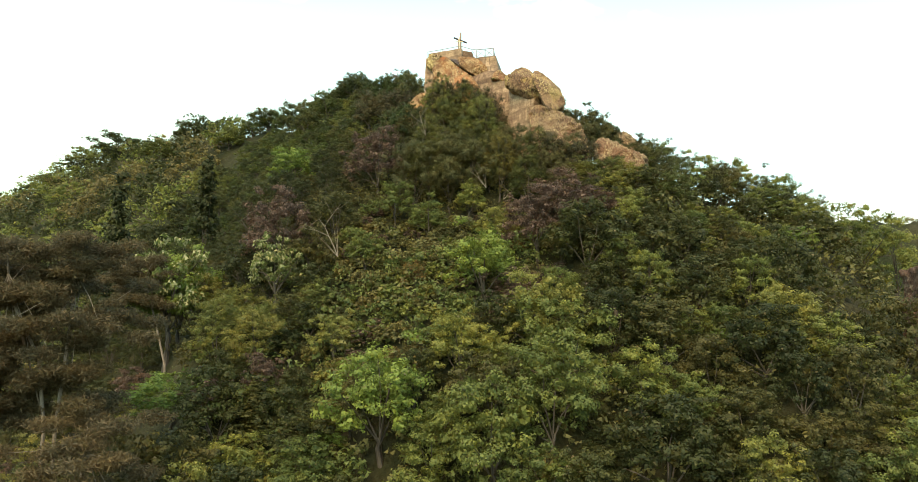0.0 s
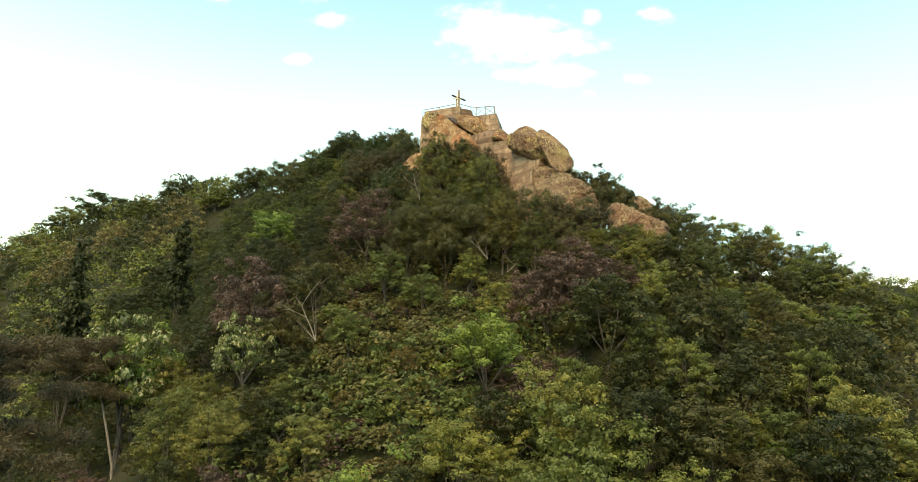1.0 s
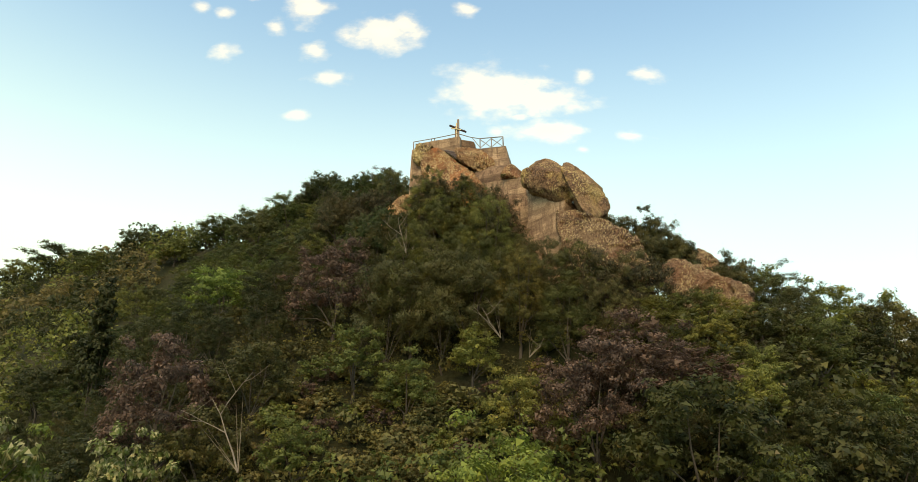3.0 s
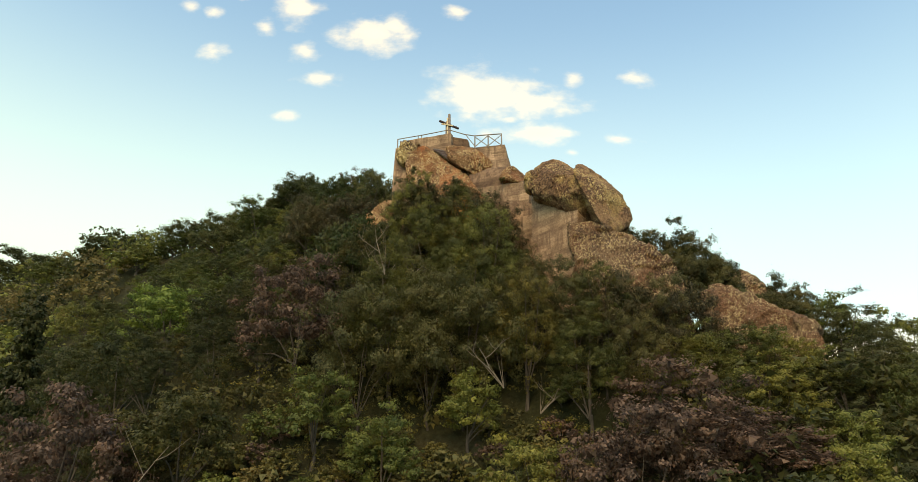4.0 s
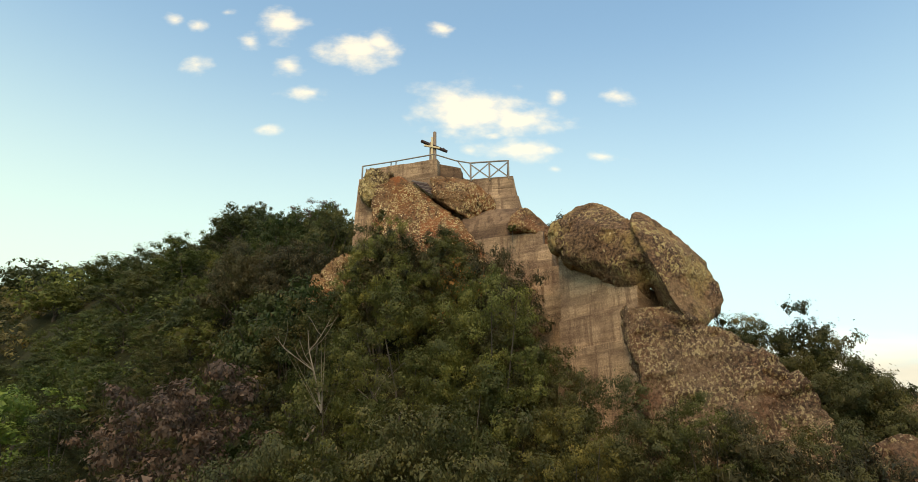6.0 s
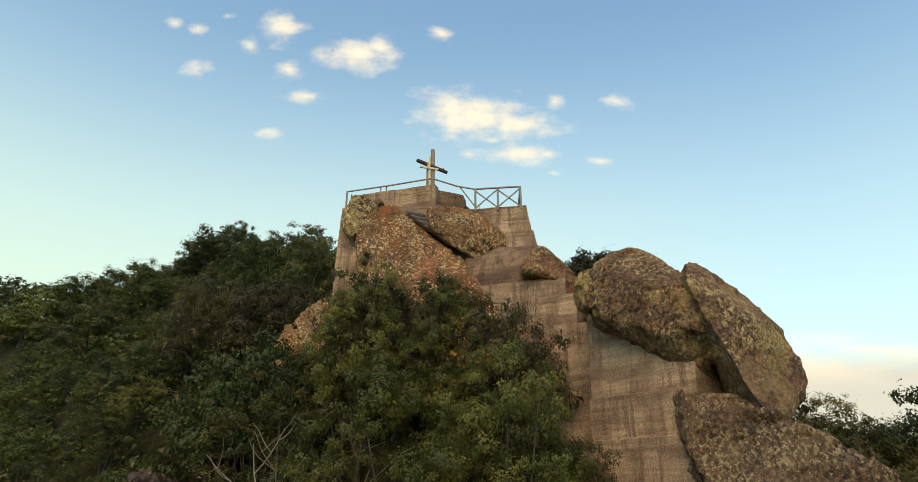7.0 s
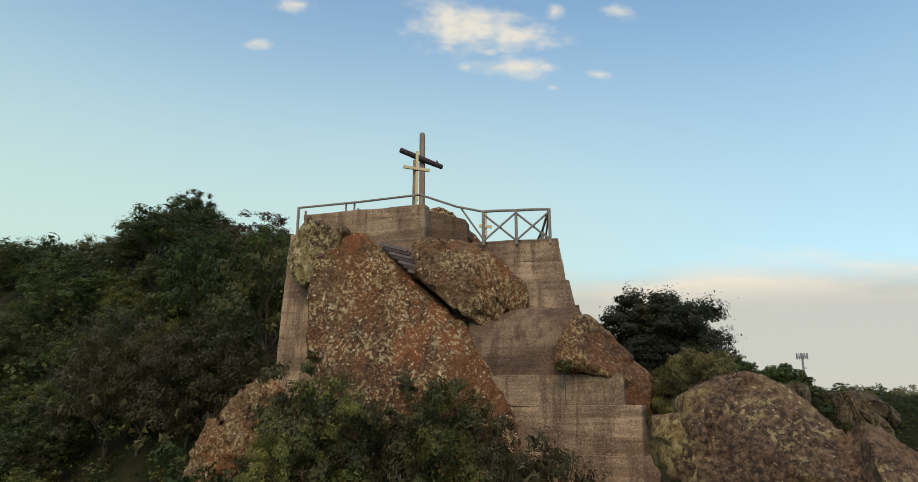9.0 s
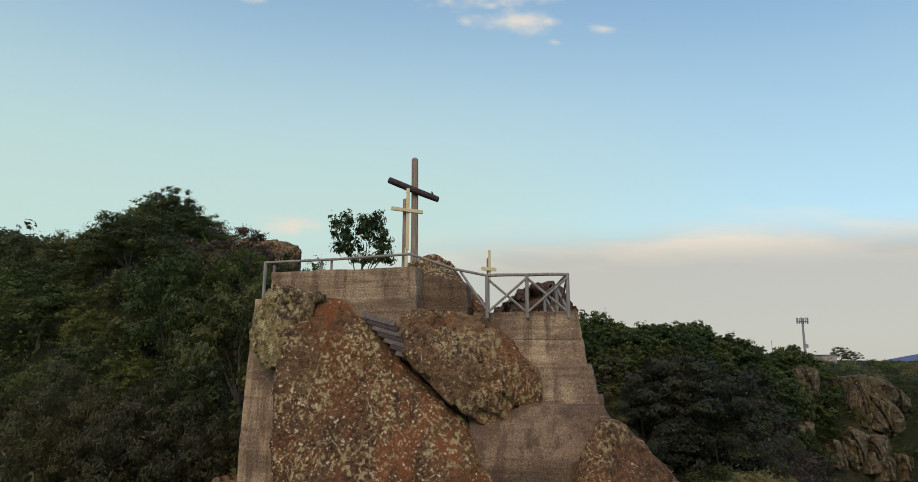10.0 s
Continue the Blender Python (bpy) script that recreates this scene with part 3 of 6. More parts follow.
rock("rock_wedge", "wedge-shaped lichened boulder jammed beside a slab", WEDGE_ROCK, [
    [(-0.16, 78.4, 62.08), (0.15, 78.5, 62.27), (1.5, 78.6, 62.22), (2.22, 78.5, 61.94), (2.99, 78.1, 61.22), (3.55, 77.9, 60.48), (3.82, 77.95, 60.04), (3.41, 77.8, 59.43), (2.4, 77.6, 58.99),
     (2.02, 77.65, 59.17), (1.44, 77.6, 59.6), (0.77, 77.8, 60.2), (0.02, 78.1, 60.97), (1.45, 77.55, 60.87), (2.5, 77.35, 60.59), (0.2, 79.6, 62.2), (2.4, 79.6, 62.0), (3.9, 79.2, 60.2), (2.5, 79.0, 59.3), (0.2, 79.4, 61.0)],
], step=0.08, round_off=0.02, rough=0.08, chips=0.09, seed=2, cracks=[((2.2, 77.6, 60.6), (0.8, 0.1, 0.62), 0.02, 0.1)])
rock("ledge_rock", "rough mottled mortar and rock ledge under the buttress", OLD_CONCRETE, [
    [(1.6, 77.5, 58.4), (5.3, 76.5, 58.2), (1.8, 77.9, 59.3), (3.4, 77.45, 59.75), (5.0, 77.2, 59.75), (5.3, 76.95, 59.2), (1.6, 79.4, 59.7), (5.4, 79.0, 59.7), (1.6, 79.4, 57.8), (5.6, 78.6, 57.8), (4.4, 76.4, 58.5), (2.2, 77.3, 57.9), (5.2, 76.2, 57.8)],
], step=0.08, round_off=0.04, rough=0.03, seed=12, chips=0.02, fine=0.03)
rock("summit_rock", "reddish summit rock standing out of the platform", SLAB_ROCK, [
    [(-0.5, 82.0, 61.5), (2.2, 81.5, 61.5), (-0.4, 84.5, 61.5), (2.4, 84.5, 61.5), (-0.1, 82.3, 64.0), (0.33, 81.7, 64.1), (0.94, 81.6, 64.32), (1.42, 81.3, 63.85), (1.9, 82.0, 63.4), (0.7, 84.2, 64.3), (-0.2, 84.2, 64.0)],
    [(0.6, 80.6, 63.5), (1.5, 80.6, 63.6), (1.98, 80.4, 63.15), (2.38, 79.7, 62.5), (2.5, 79.4, 62.1), (1.4, 79.4, 63.0), (0.6, 81.6, 63.8), (2.5, 81.4, 62.6), (0.6, 80.4, 61.5), (2.6, 79.5, 61.5), (2.6, 81.6, 61.5)],
], step=0.1, round_off=0.08, rough=0.07, seed=3)
rock("small_boulder", "small rust-coloured boulder resting on the concrete ledge", RUST_ROCK, [
    [(3.9, 76.0, 58.09), (4.1, 76.1, 58.66), (4.75, 76.6, 59.66), (5.26, 76.6, 59.5), (5.72, 76.5, 58.95), (6.27, 76.4, 58.32), (6.89, 76.4, 57.66), (4.13, 75.9, 57.75), (5.39, 75.45, 57.62), (6.4, 75.7, 57.4), (4.62, 75.4, 58.12),
     (4.4, 77.6, 58.0), (4.9, 77.4, 59.6), (6.0, 77.4, 58.8), (7.2, 77.2, 57.4)],
    [(5.45, 75.7, 57.7), (5.75, 75.6, 56.75), (6.6, 75.85, 56.6), (6.75, 76.0, 57.7), (5.6, 77.0, 57.7), (5.8, 77.0, 56.6), (6.9, 77.0, 56.5), (7.0, 77.0, 57.6)],
], step=0.08, round_off=0.06, rough=0.06, seed=4, join=0.04)
rock("large_boulder", "big two-lobed overhanging brown boulder on the ridge", BOULDER_ROCK, [
    [(5.95, 72.0, 56.72), (6.24, 72.0, 57.32), (6.71, 71.8, 57.58), (7.42, 71.6, 57.56), (7.93, 71.4, 57.32), (8.15, 71.1, 56.9), (8.56, 70.8, 56.5), (5.6, 71.9, 55.6), (5.73, 71.7, 54.95), (7.16, 71.2, 54.13), (8.03, 70.5, 53.4), (8.7, 70.2, 52.75), (9.3, 70.7, 52.4),
     (6.05, 71.1, 55.7), (6.58, 70.72, 56.32), (7.19, 70.15, 55.65), (7.88, 69.45, 55.25), (8.54, 69.15, 54.6), (8.53, 69.1, 54.16), (7.68, 69.85, 53.95), (6.4, 73.6, 57.0), (8.6, 73.2, 56.6), (9.2, 72.0, 53.4), (6.4, 73.6, 54.9)],
    [(8.73, 70.0, 56.6), (9.54, 69.9, 56.2), (10.37, 69.8, 55.42), (11.29, 69.8, 54.44), (11.8, 69.8, 53.48), (12.03, 69.8, 52.6), (11.51, 69.6, 51.75), (10.66, 69.0, 51.25), (8.2, 69.3, 55.9), (8.26, 68.88, 55.48), (8.57, 68.75, 54.66), (8.75, 68.45, 53.4),
     (9.1, 68.4, 52.5), (9.7, 68.5, 51.5), (10.14, 68.7, 52.56), (9.9, 68.7, 53.93), (9.3, 71.9, 56.2), (11.6, 71.9, 53.7), (12.1, 71.6, 52.3), (10.5, 71.8, 51.4), (9.7, 70.6, 52.2)],
], step=0.08, round_off=0.025, rough=0.1, chips=0.07, seed=5, join=0.14)
rock("boulder_fragment", "small split-off block against the large boulder", BOULDER_ROCK, [
    [(5.31, 72.3, 56.04), (5.4, 72.0, 56.66), (5.75, 71.5, 56.74), (6.08, 71.6, 56.76), (5.37, 72.1, 55.68), (5.73, 71.5, 55.2), (6.05, 71.05, 55.6), (6.08, 71.2, 56.4), (5.6, 73.2, 56.6), (6.0, 73.2, 55.4), (5.5, 73.0, 55.6)],
], step=0.07, round_off=0.05, rough=0.05, seed=15)
rock("back_rock", "dark rock rising behind the lookout platform", DARK_ROCK, [
    [(3.8, 88.0, 63.3), (4.7, 88.0, 63.6), (5.6, 88.0, 63.95), (6.5, 88.2, 64.0), (7.2, 88.4, 63.0), (6.9, 88.2, 58.0), (3.2, 87.8, 58.0), (3.4, 88.0, 62.6), (4.4, 90.5, 63.6), (6.0, 90.5, 63.8), (7.4, 90.5, 47.0), (2.8, 90.5, 50.0), (7.6, 87.9, 47.0), (3.0, 87.7, 52.0)],
], step=0.11, round_off=0.05, rough=0.2, fine=0.16, chips=0.26, seed=18)
rock("slope_rock", "reddish bare rock face on the wooded slope", DARK_ROCK, [
    [(32.6, 44.6, 30.6), (35, 44.4, 31.5), (37.5, 45, 31), (32.4, 43.6, 25), (37.8, 43.8, 24), (32.8, 47.5, 31), (37.5, 48, 31.5), (32.5, 48, 24), (38, 48, 24)],
], step=0.13, round_off=0.1, rough=0.3, fine=0.1, chips=0.16, seed=14)
rock("sloping_rock", "broad sloping grey rock below the boulder, pale with lichen", GREY_ROCK, [
    [(8.0, 69.6, 52.3), (9.6, 69.0, 51.9), (11.1, 68.3, 51.0), (12.4, 67.5, 49.8), (13.5, 66.7, 48.2), (13.6, 65.6, 44.0), (11.0, 66.0, 43.6), (8.2, 67.6, 45.2), (7.7, 68.8, 49.7), (8.2, 73.0, 52.0), (11.5, 72.0, 51.4), (14.0, 69.5, 48.0), (13.5, 70.0, 43.0), (8.0, 72.0, 44.0)],
], step=0.11, round_off=0.1, rough=0.12, fine=0.1, chips=0.16, seed=6)
rock("long_rock", "long rounded grey rock with pale lichen on the slope", GREY_ROCK, [
    [(14.1, 65.5, 46.6), (14.9, 65.0, 46.85), (16.3, 63.9, 45.95), (17.6, 62.5, 44.7), (18.3, 61.7, 43.7), (18.35, 61.4, 42.8), (17.9, 61.3, 41.2), (17.0, 61.4, 40.0), (15.5, 62.8, 41.2), (14.0, 64.6, 43.6), (15.2, 67.6, 46.4), (17.4, 66.4, 45.6), (19.3, 63.8, 43.6), (18.6, 63.6, 40.0), (15.0, 66.5, 42.0)],
], step=0.11, round_off=0.1, rough=0.12, fine=0.1, chips=0.16, seed=7)
rock("ridge_rock", "bare sloping rock on the ridge line", GREY_ROCK, [
    [(16.4, 69.0, 49.6), (17.9, 68.8, 49.0), (19.3, 68.6, 47.9), (21.0, 68.4, 46.6), (21.5, 67.5, 44.0), (17.0, 67.5, 44.5), (16.8, 71.5, 49.4), (20.8, 71.0, 46.5), (21.0, 71.0, 43.0), (16.0, 71.5, 44.0)],
], step=0.13, round_off=0.1, rough=0.096, fine=0.1, chips=0.16, seed=8)
rock("flank_rock", "ribbed pale lichened rock at the foot of the wall", WEDGE_ROCK, [
    [(-7.0, 79.2, 55.1), (-6.4, 79.4, 56.4), (-5.6, 79.6, 57.5), (-4.8, 79.7, 57.9), (-4.2, 79.3, 57.3), (-4.4, 78.6, 54.0), (-7.8, 78.6, 52.4), (-5.4, 81.0, 57.3), (-4.2, 81.0, 57.3), (-7.2, 81.0, 55.0), (-8.0, 81.0, 52.0)],
], step=0.09, round_off=0.05, rough=0.14, chips=0.12, fine=0.09, seed=9, cracks=[((-5.2, 79, 57), (1, 0.1, 0.5), 0.05, 0.16), ((-6.2, 79, 56.4), (1, -0.1, 0.7), 0.05, 0.18), ((-4.7, 79, 56.6), (1, 0, 0.2), 0.05, 0.14)])
rock("hillside_rock", "rounded brown rock among bushes on the hill behind", GREY_ROCK, [
    [(-12.0, 102.3, 67.0), (-11.5, 102.4, 68.1), (-10.3, 102.5, 68.5), (-8.8, 102.6, 68.4), (-7.3, 102.4, 67.9), (-7.0, 102.0, 61.5), (-12.3, 101.8, 62.5), (-11.2, 104.6, 68.0), (-8.0, 104.6, 68.0), (-7.4, 104.6, 61.5), (-12.0, 104.6, 61.5)],
], step=0.13, round_off=0.1, rough=0.12, fine=0.1, chips=0.16, seed=10)


def cliff(k, y, mat, outline):
    """A weathered pillar of the cliff: its outline in x and z at depth y, bulging to the front, rooted in the slope behind."""
    r = random.Random(90 + k)
    j = lambda a: r.uniform(-a, a)
    cx, cz = (sum(c[i] for c in outline) / len(outline) for i in (0, 1))
    wide, tall = (max(c[i] for c in outline) - min(c[i] for c in outline) for i in (0, 1))
    front = [(x, y + j(0.3), z) for x, z in outline]
    bulge = [(cx + (x - cx) * 0.55 + j(0.15), y - 0.22 * wide + j(0.3), cz + (z - cz) * 0.7) for x, z in outline[::2]]
    back = [(x, y + 4.5, z - 0.3) for x, z in outline]
    splits = [((cx + j(0.25) * wide, y, cz), (1, j(0.3), 0.25 + j(0.25)), 0.1, 0.4) for _ in range(2)]
    return rock("cliff_rock", "weathered grey-brown cliff pillar above the wooded gully", mat, [front + bulge + back], cracks=splits, fine=0.07, chips=0.1, step=0.12, round_off=0.03, rough=0.12, seed=20 + k)


for k, spec in enumerate([
        (152.9, CLIFF_ROCK, [(54.6, 59.2), (56.5, 59.7), (58.1, 59.2), (58.3, 57.0), (57.8, 55.1), (57.2, 52.9), (56.4, 53.3), (54.9, 54.3), (54.5, 56.8)]),
        (141.4, CLIFF_ROCK, [(43.8, 54.2), (45.2, 54.5), (46.3, 54.0), (46.3, 52.3), (45.7, 51.5), (44.2, 51.7)]),
        (150.2, CLIFF_ROCK, [(52.9, 53.6), (54.3, 54.0), (55.4, 53.3), (55.1, 51.9), (53.0, 51.8)]),
        (146.3, CLIFF_ROCK, [(49.7, 51.7), (51.0, 52.6), (52.8, 52.3), (52.6, 50.0), (51.9, 49.0), (50.0, 49.9)]),
        (154.0, CLIFF_ROCK, [(66.1, 58.1), (68.6, 58.1), (70.4, 56.3), (72.6, 54.9), (72.3, 53.6), (71.4, 52.9), (69.4, 54.3), (66.3, 55.4)]),
        (152.2, CLIFF_ROCK, [(65.0, 55.7), (68.1, 55.0), (70.1, 52.7), (70.0, 51.0), (68.8, 49.6), (66.9, 49.9), (65.1, 50.8), (65.1, 53.0)]),
        (152.8, CLIFF_ROCK, [(62.5, 58.1), (65.4, 58.4), (65.7, 55.4), (65.5, 50.5), (64.5, 49.8), (63.2, 51.2), (62.2, 54.3)]),
        (149.7, CLIFF_ROCK, [(59.3, 50.0), (60.9, 51.4), (62.4, 50.3), (62.0, 47.0), (60.2, 45.1), (59.3, 46.9)]),
        (149.0, CLIFF_ROCK, [(56.9, 49.9), (58.9, 49.4), (58.7, 45.9), (57.1, 46.4)]),
        (149.5, CLIFF_ROCK, [(63.0, 50.3), (65.0, 50.4), (65.5, 48.8), (64.1, 47.2), (63.3, 44.8), (61.5, 45.2), (61.9, 47.5)]),
        (148.8, CLIFF_ROCK, [(64.3, 48.4), (65.3, 46.6), (64.9, 44.2), (62.6, 44.2), (63.1, 46.6)]),
        (149.3, CLIFF_ROCK, [(67.1, 47.8), (68.3, 47.5), (67.7, 44.1), (66.3, 44.1)])]):
    cliff(k, *spec)["group"] = "cliff pillars"


# ---- concrete walls ----
def lift(x0, y0, x1, y1, z0, z1, deep, lean=0.0, side=0.0, dip=0.0):
    """One pour of a wall: its front runs from (x0, y0) to (x1, y1) at its foot, leans back by lean and inward at the right by side
    for each metre of height; dip lowers the top's right end."""
    h = z1 - z0
    along = Vector((x1 - x0, y1 - y0, 0)).normalized()
    back = Vector((-along.y, along.x, 0))
    a, b = Vector((x0, y0, 0)), Vector((x1, y1, 0))
    foot = [a, b, b + back * deep, a + back * deep]
    head = [a + back * lean * h, b + back * lean * h - along * side * h, b + back * deep - along * side * h, a + back * deep]
    bm = bmesh.new()
    lower = [bm.verts.new((p.x, p.y, z0)) for p in foot]
    upper = [bm.verts.new((p.x, p.y, z1 - (dip if i in (1, 2) else 0))) for i, p in enumerate(head)]
    bm.faces.new(lower[::-1])
    bm.faces.new(upper)
    for i in range(4):
        j = (i + 1) % 4
        bm.faces.new((lower[i], lower[j], upper[j], upper[i]))
    bmesh.ops.recalc_face_normals(bm, faces=bm.faces)
    bmesh.ops.subdivide_edges(bm, edges=bm.edges[:], cuts=11, use_grid_fill=True)
    corners = [e for e in bm.edges if len(e.link_faces) == 2 and e.calc_face_angle() > 0.9]
    bmesh.ops.bevel(bm, geom=corners, offset=0.012, segments=1, affect="EDGES")
    # uneven boards and crumbled edges
    for v in bm.verts:
        n = noise.noise(v.co * 0.9) * 0.03 + noise.noise(Vector((v.co.x * 0.8, v.co.y * 0.8, v.co.z * 7))) * 0.018 + noise.noise(v.co * 6) * 0.012
        v.co += v.normal * n
    return bm


def wall(name, label, mat, lifts):
    ob = thing(name, label, "wall", kind="structure")
    for x0, y0, x1, y1, z0, z1, *rest in lifts:
        part("lift", lift(x0, y0, x1, y1, z0 - 0.04, z1, *rest), mat, ob)
    return ob


wall("parapet_wall", "weathered board-marked concrete parapet above the slab", CONCRETE, [
    (-3.98, 80.25, 0.3, 78.6, 62.86, 63.42, 0.5, 0.02),
    (-4.0, 80.22, 0.32, 78.57, 62.2, 62.85, 0.6, 0.02),
    (-4.0, 80.2, 0.32, 78.55, 60.9, 62.19, 0.6, 0.02)])
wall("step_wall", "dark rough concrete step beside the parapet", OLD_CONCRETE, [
    (0.33, 79.1, 1.8, 78.78, 62.35, 63.36, 0.7, 0.03, 0.1, 0.4),
    (0.33, 79.05, 1.75, 78.72, 61.5, 62.34, 0.7, 0.03)])
wall("flank_wall", "battered concrete flank wall beside the slab", CONCRETE, [
    (-4.42, 79.72, -2.9, 79.1, 60.4, 62.6, 1.6, 0.1),
    (-4.46, 79.6, -2.9, 79.0, 58.5, 60.39, 1.7, 0.06),
    (-4.5, 79.45, -2.9, 78.8, 54.5, 58.49, 1.8, 0.03)])
wall("buttress_wall", "tapering concrete buttress of stacked pours under the railing", CONCRETE, [
    (1.9, 78.75, 4.78, 78.08, 61.45, 62.17, 6.0, 0.06, 0.13),
    (1.9, 78.68, 4.86, 77.98, 60.72, 61.44, 6.0, 0.12, 0.11),
    (1.9, 78.35, 5.1, 77.5, 59.5, 60.71, 6.4, 0.16, 0.2)])
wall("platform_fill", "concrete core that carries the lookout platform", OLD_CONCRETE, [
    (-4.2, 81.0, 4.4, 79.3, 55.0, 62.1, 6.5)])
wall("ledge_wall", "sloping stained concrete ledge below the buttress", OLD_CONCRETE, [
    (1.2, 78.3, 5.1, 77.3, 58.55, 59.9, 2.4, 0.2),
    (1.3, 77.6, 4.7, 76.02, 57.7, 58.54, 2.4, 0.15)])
wall("stepped_wall", "stained concrete retaining wall poured in steps", CONCRETE, [
    (1.4, 77.35, 5.72, 75.35, 56.86, 57.69, 2.0, 0.03),
    (1.6, 77.33, 6.05, 75.0, 55.58, 56.85, 2.2, 0.03),
    (1.6, 77.3, 6.3, 74.6, 54.55, 55.57, 2.4, 0.03),
    (1.6, 77.3, 6.35, 74.2, 53.3, 54.54, 2.6, 0.02),
    (1.6, 77.3, 6.4, 74.0, 48.0, 53.29, 2.8, 0.02)])
wall("retaining_wall", "tall streaked concrete retaining wall under the boulder", CONCRETE, [
    (5.95, 73.3, 8.42, 69.9, 52.35, 55.7, 2.0, 0.02, 0.0, 2.6),
    (5.8, 73.15, 8.3, 69.7, 50.9, 52.34, 2.2, 0.02),
    (5.5, 73.0, 8.1, 69.5, 46.5, 50.89, 2.4, 0.02)])


# ---- railing and crosses ----
def bar(name, a, b, r0, r1, mat, parent, label="", bend=0.0, sides=8):
    a, b = Vector(a), Vector(b)
    pts = [a.lerp(b, t) + Vector((0, 0, bend * math.sin(math.pi * t))) for t in (0, 0.25, 0.5, 0.75, 1)]
    return part(name, tube(pts, [r0 + (r1 - r0) * t for t in (0, 0.25, 0.5, 0.75, 1)], sides), mat, parent, label)


def build_railing():
    ob = thing("railing", "weathered grey round-pole railing along the platform edge", "railing")
    far = (1.2, 84.0, 62.1)
    # front right bay with crossed braces
    posts = [(2.28, 78.62, 62.1), (3.36, 78.4, 62.1), (4.45, 78.2, 62.1), (4.75, 81.0, 62.1), (4.95, 84.0, 62.1)]
    for x, y, z in posts:
        bar("post", (x, y, z - 0.1), (x, y, z + 1.1), 0.055, 0.05, RAIL_WOOD, ob)
    top = [(x, y, z + 1.08) for x, y, z in posts]
    for a, b in zip(top, top[1:]):
        bar("rail", a, b, 0.05, 0.045, RAIL_WOOD, ob, bend=0.01)
    for (ax, ay, az), (bx, by, bz) in zip(posts, posts[1:]):
        bar("brace", (ax, ay - 0.03, az + 0.05), (bx, by - 0.03, bz + 1.0), 0.035, 0.035, RAIL_WOOD, ob, sides=6)
        bar("brace", (ax, ay + 0.03, az + 1.0), (bx, by + 0.03, bz + 0.05), 0.035, 0.035, RAIL_WOOD, ob, sides=6)
    # low rail that follows the parapet and steps down
    line = [(-4.21, 80.45, 63.74), (-2.0, 79.6, 63.74), (0.14, 78.75, 63.78), (1.4, 78.7, 63.36), (2.28, 78.62, 63.18)]
    for a, b in zip(line, line[1:]):
        bar("rail", a, b, 0.04, 0.04, RAIL_WOOD, ob)
    bar("post", (-4.21, 80.4, 62.4), (-4.21, 80.45, 63.76), 0.05, 0.05, RAIL_WOOD, ob)
    bar("post", (-4.0, 80.7, 62.4), (-4.0, 80.7, 63.7), 0.04, 0.04, RAIL_WOOD, ob)
    for x, y in ((-2.45, 79.85), (-2.15, 79.75), (-0.05, 78.95)):
        bar("post", (x, y, 63.2), (x, y, 63.74), 0.035, 0.035, RAIL_WOOD, ob)
    bar("brace", (1.55, 78.72, 63.3), (2.25, 78.6, 62.25), 0.035, 0.035, RAIL_WOOD, ob)
    return ob


def build_large_cross():
    ob = thing("large_cross", "tall weathered wooden cross with a dark slanting crossbeam", "cross", (0.22, 83.4, 63.6))
    bm = tube([(0, 0, -0.2), (0.01, 0, 1.5), (0, 0, 3.2), (-0.01, 0, 4.36), (-0.01, 0, 4.42)], [0.135, 0.13, 0.125, 0.12, 0.07], 10)
    part("upright", bm, CROSS_WOOD, ob)
    beam = tube([(-0.93, -0.34, 3.5), (-0.9, -0.33, 3.49), (0.0, -0.2, 3.16), (0.82, -0.08, 2.88), (0.86, -0.08, 2.87)], [0.08, 0.115, 0.12, 0.105, 0.07], 10)
    part("crossbeam", beam, BEAM_WOOD, ob, "dark stained round crossbeam, hung aslant")
    part("branch_stub", tube([(0.68, -0.1, 2.95), (0.62, -0.1, 3.1), (0.6, -0.1, 3.16)], [0.045, 0.035, 0.015], 6), BEAM_WOOD, ob)
    return ob


def plank(size, place, turn=(0, 0, 0), edge=0.012):
    bm = bmesh.new()
    bmesh.ops.create_cube(bm, size=1, matrix=pose(*place, *turn) @ Matrix.Diagonal((*size, 1)))
    bmesh.ops.bevel(bm, geom=bm.edges[:], offset=edge, segments=2, affect="EDGES")
    return bm


def build_pale_cross():
    ob = thing("pale_cross", "slim pale-yellow wooden cross on a dark backing post", "cross", (0.0, 81.1, 62.1))
    part("upright", plank((0.11, 0.09, 2.0), (0.02, 0, 3.18)), PALE_WOOD, ob)
    part("crossbar", plank((1.02, 0.08, 0.12), (0, -0.06, 3.45), (0, 5, 8)), PALE_WOOD, ob)
    part("post", tube([(-0.08, 0.09, 0), (-0.07, 0.09, 2), (-0.06, 0.09, 3.85)], [0.085, 0.08, 0.075], 8), CROSS_WOOD, ob, "dark weathered backing post")
    part("foot", plank((0.1, 0.08, 2.3), (-0.01, 0.0, 1.1)), PALE_WOOD, ob)
    return ob


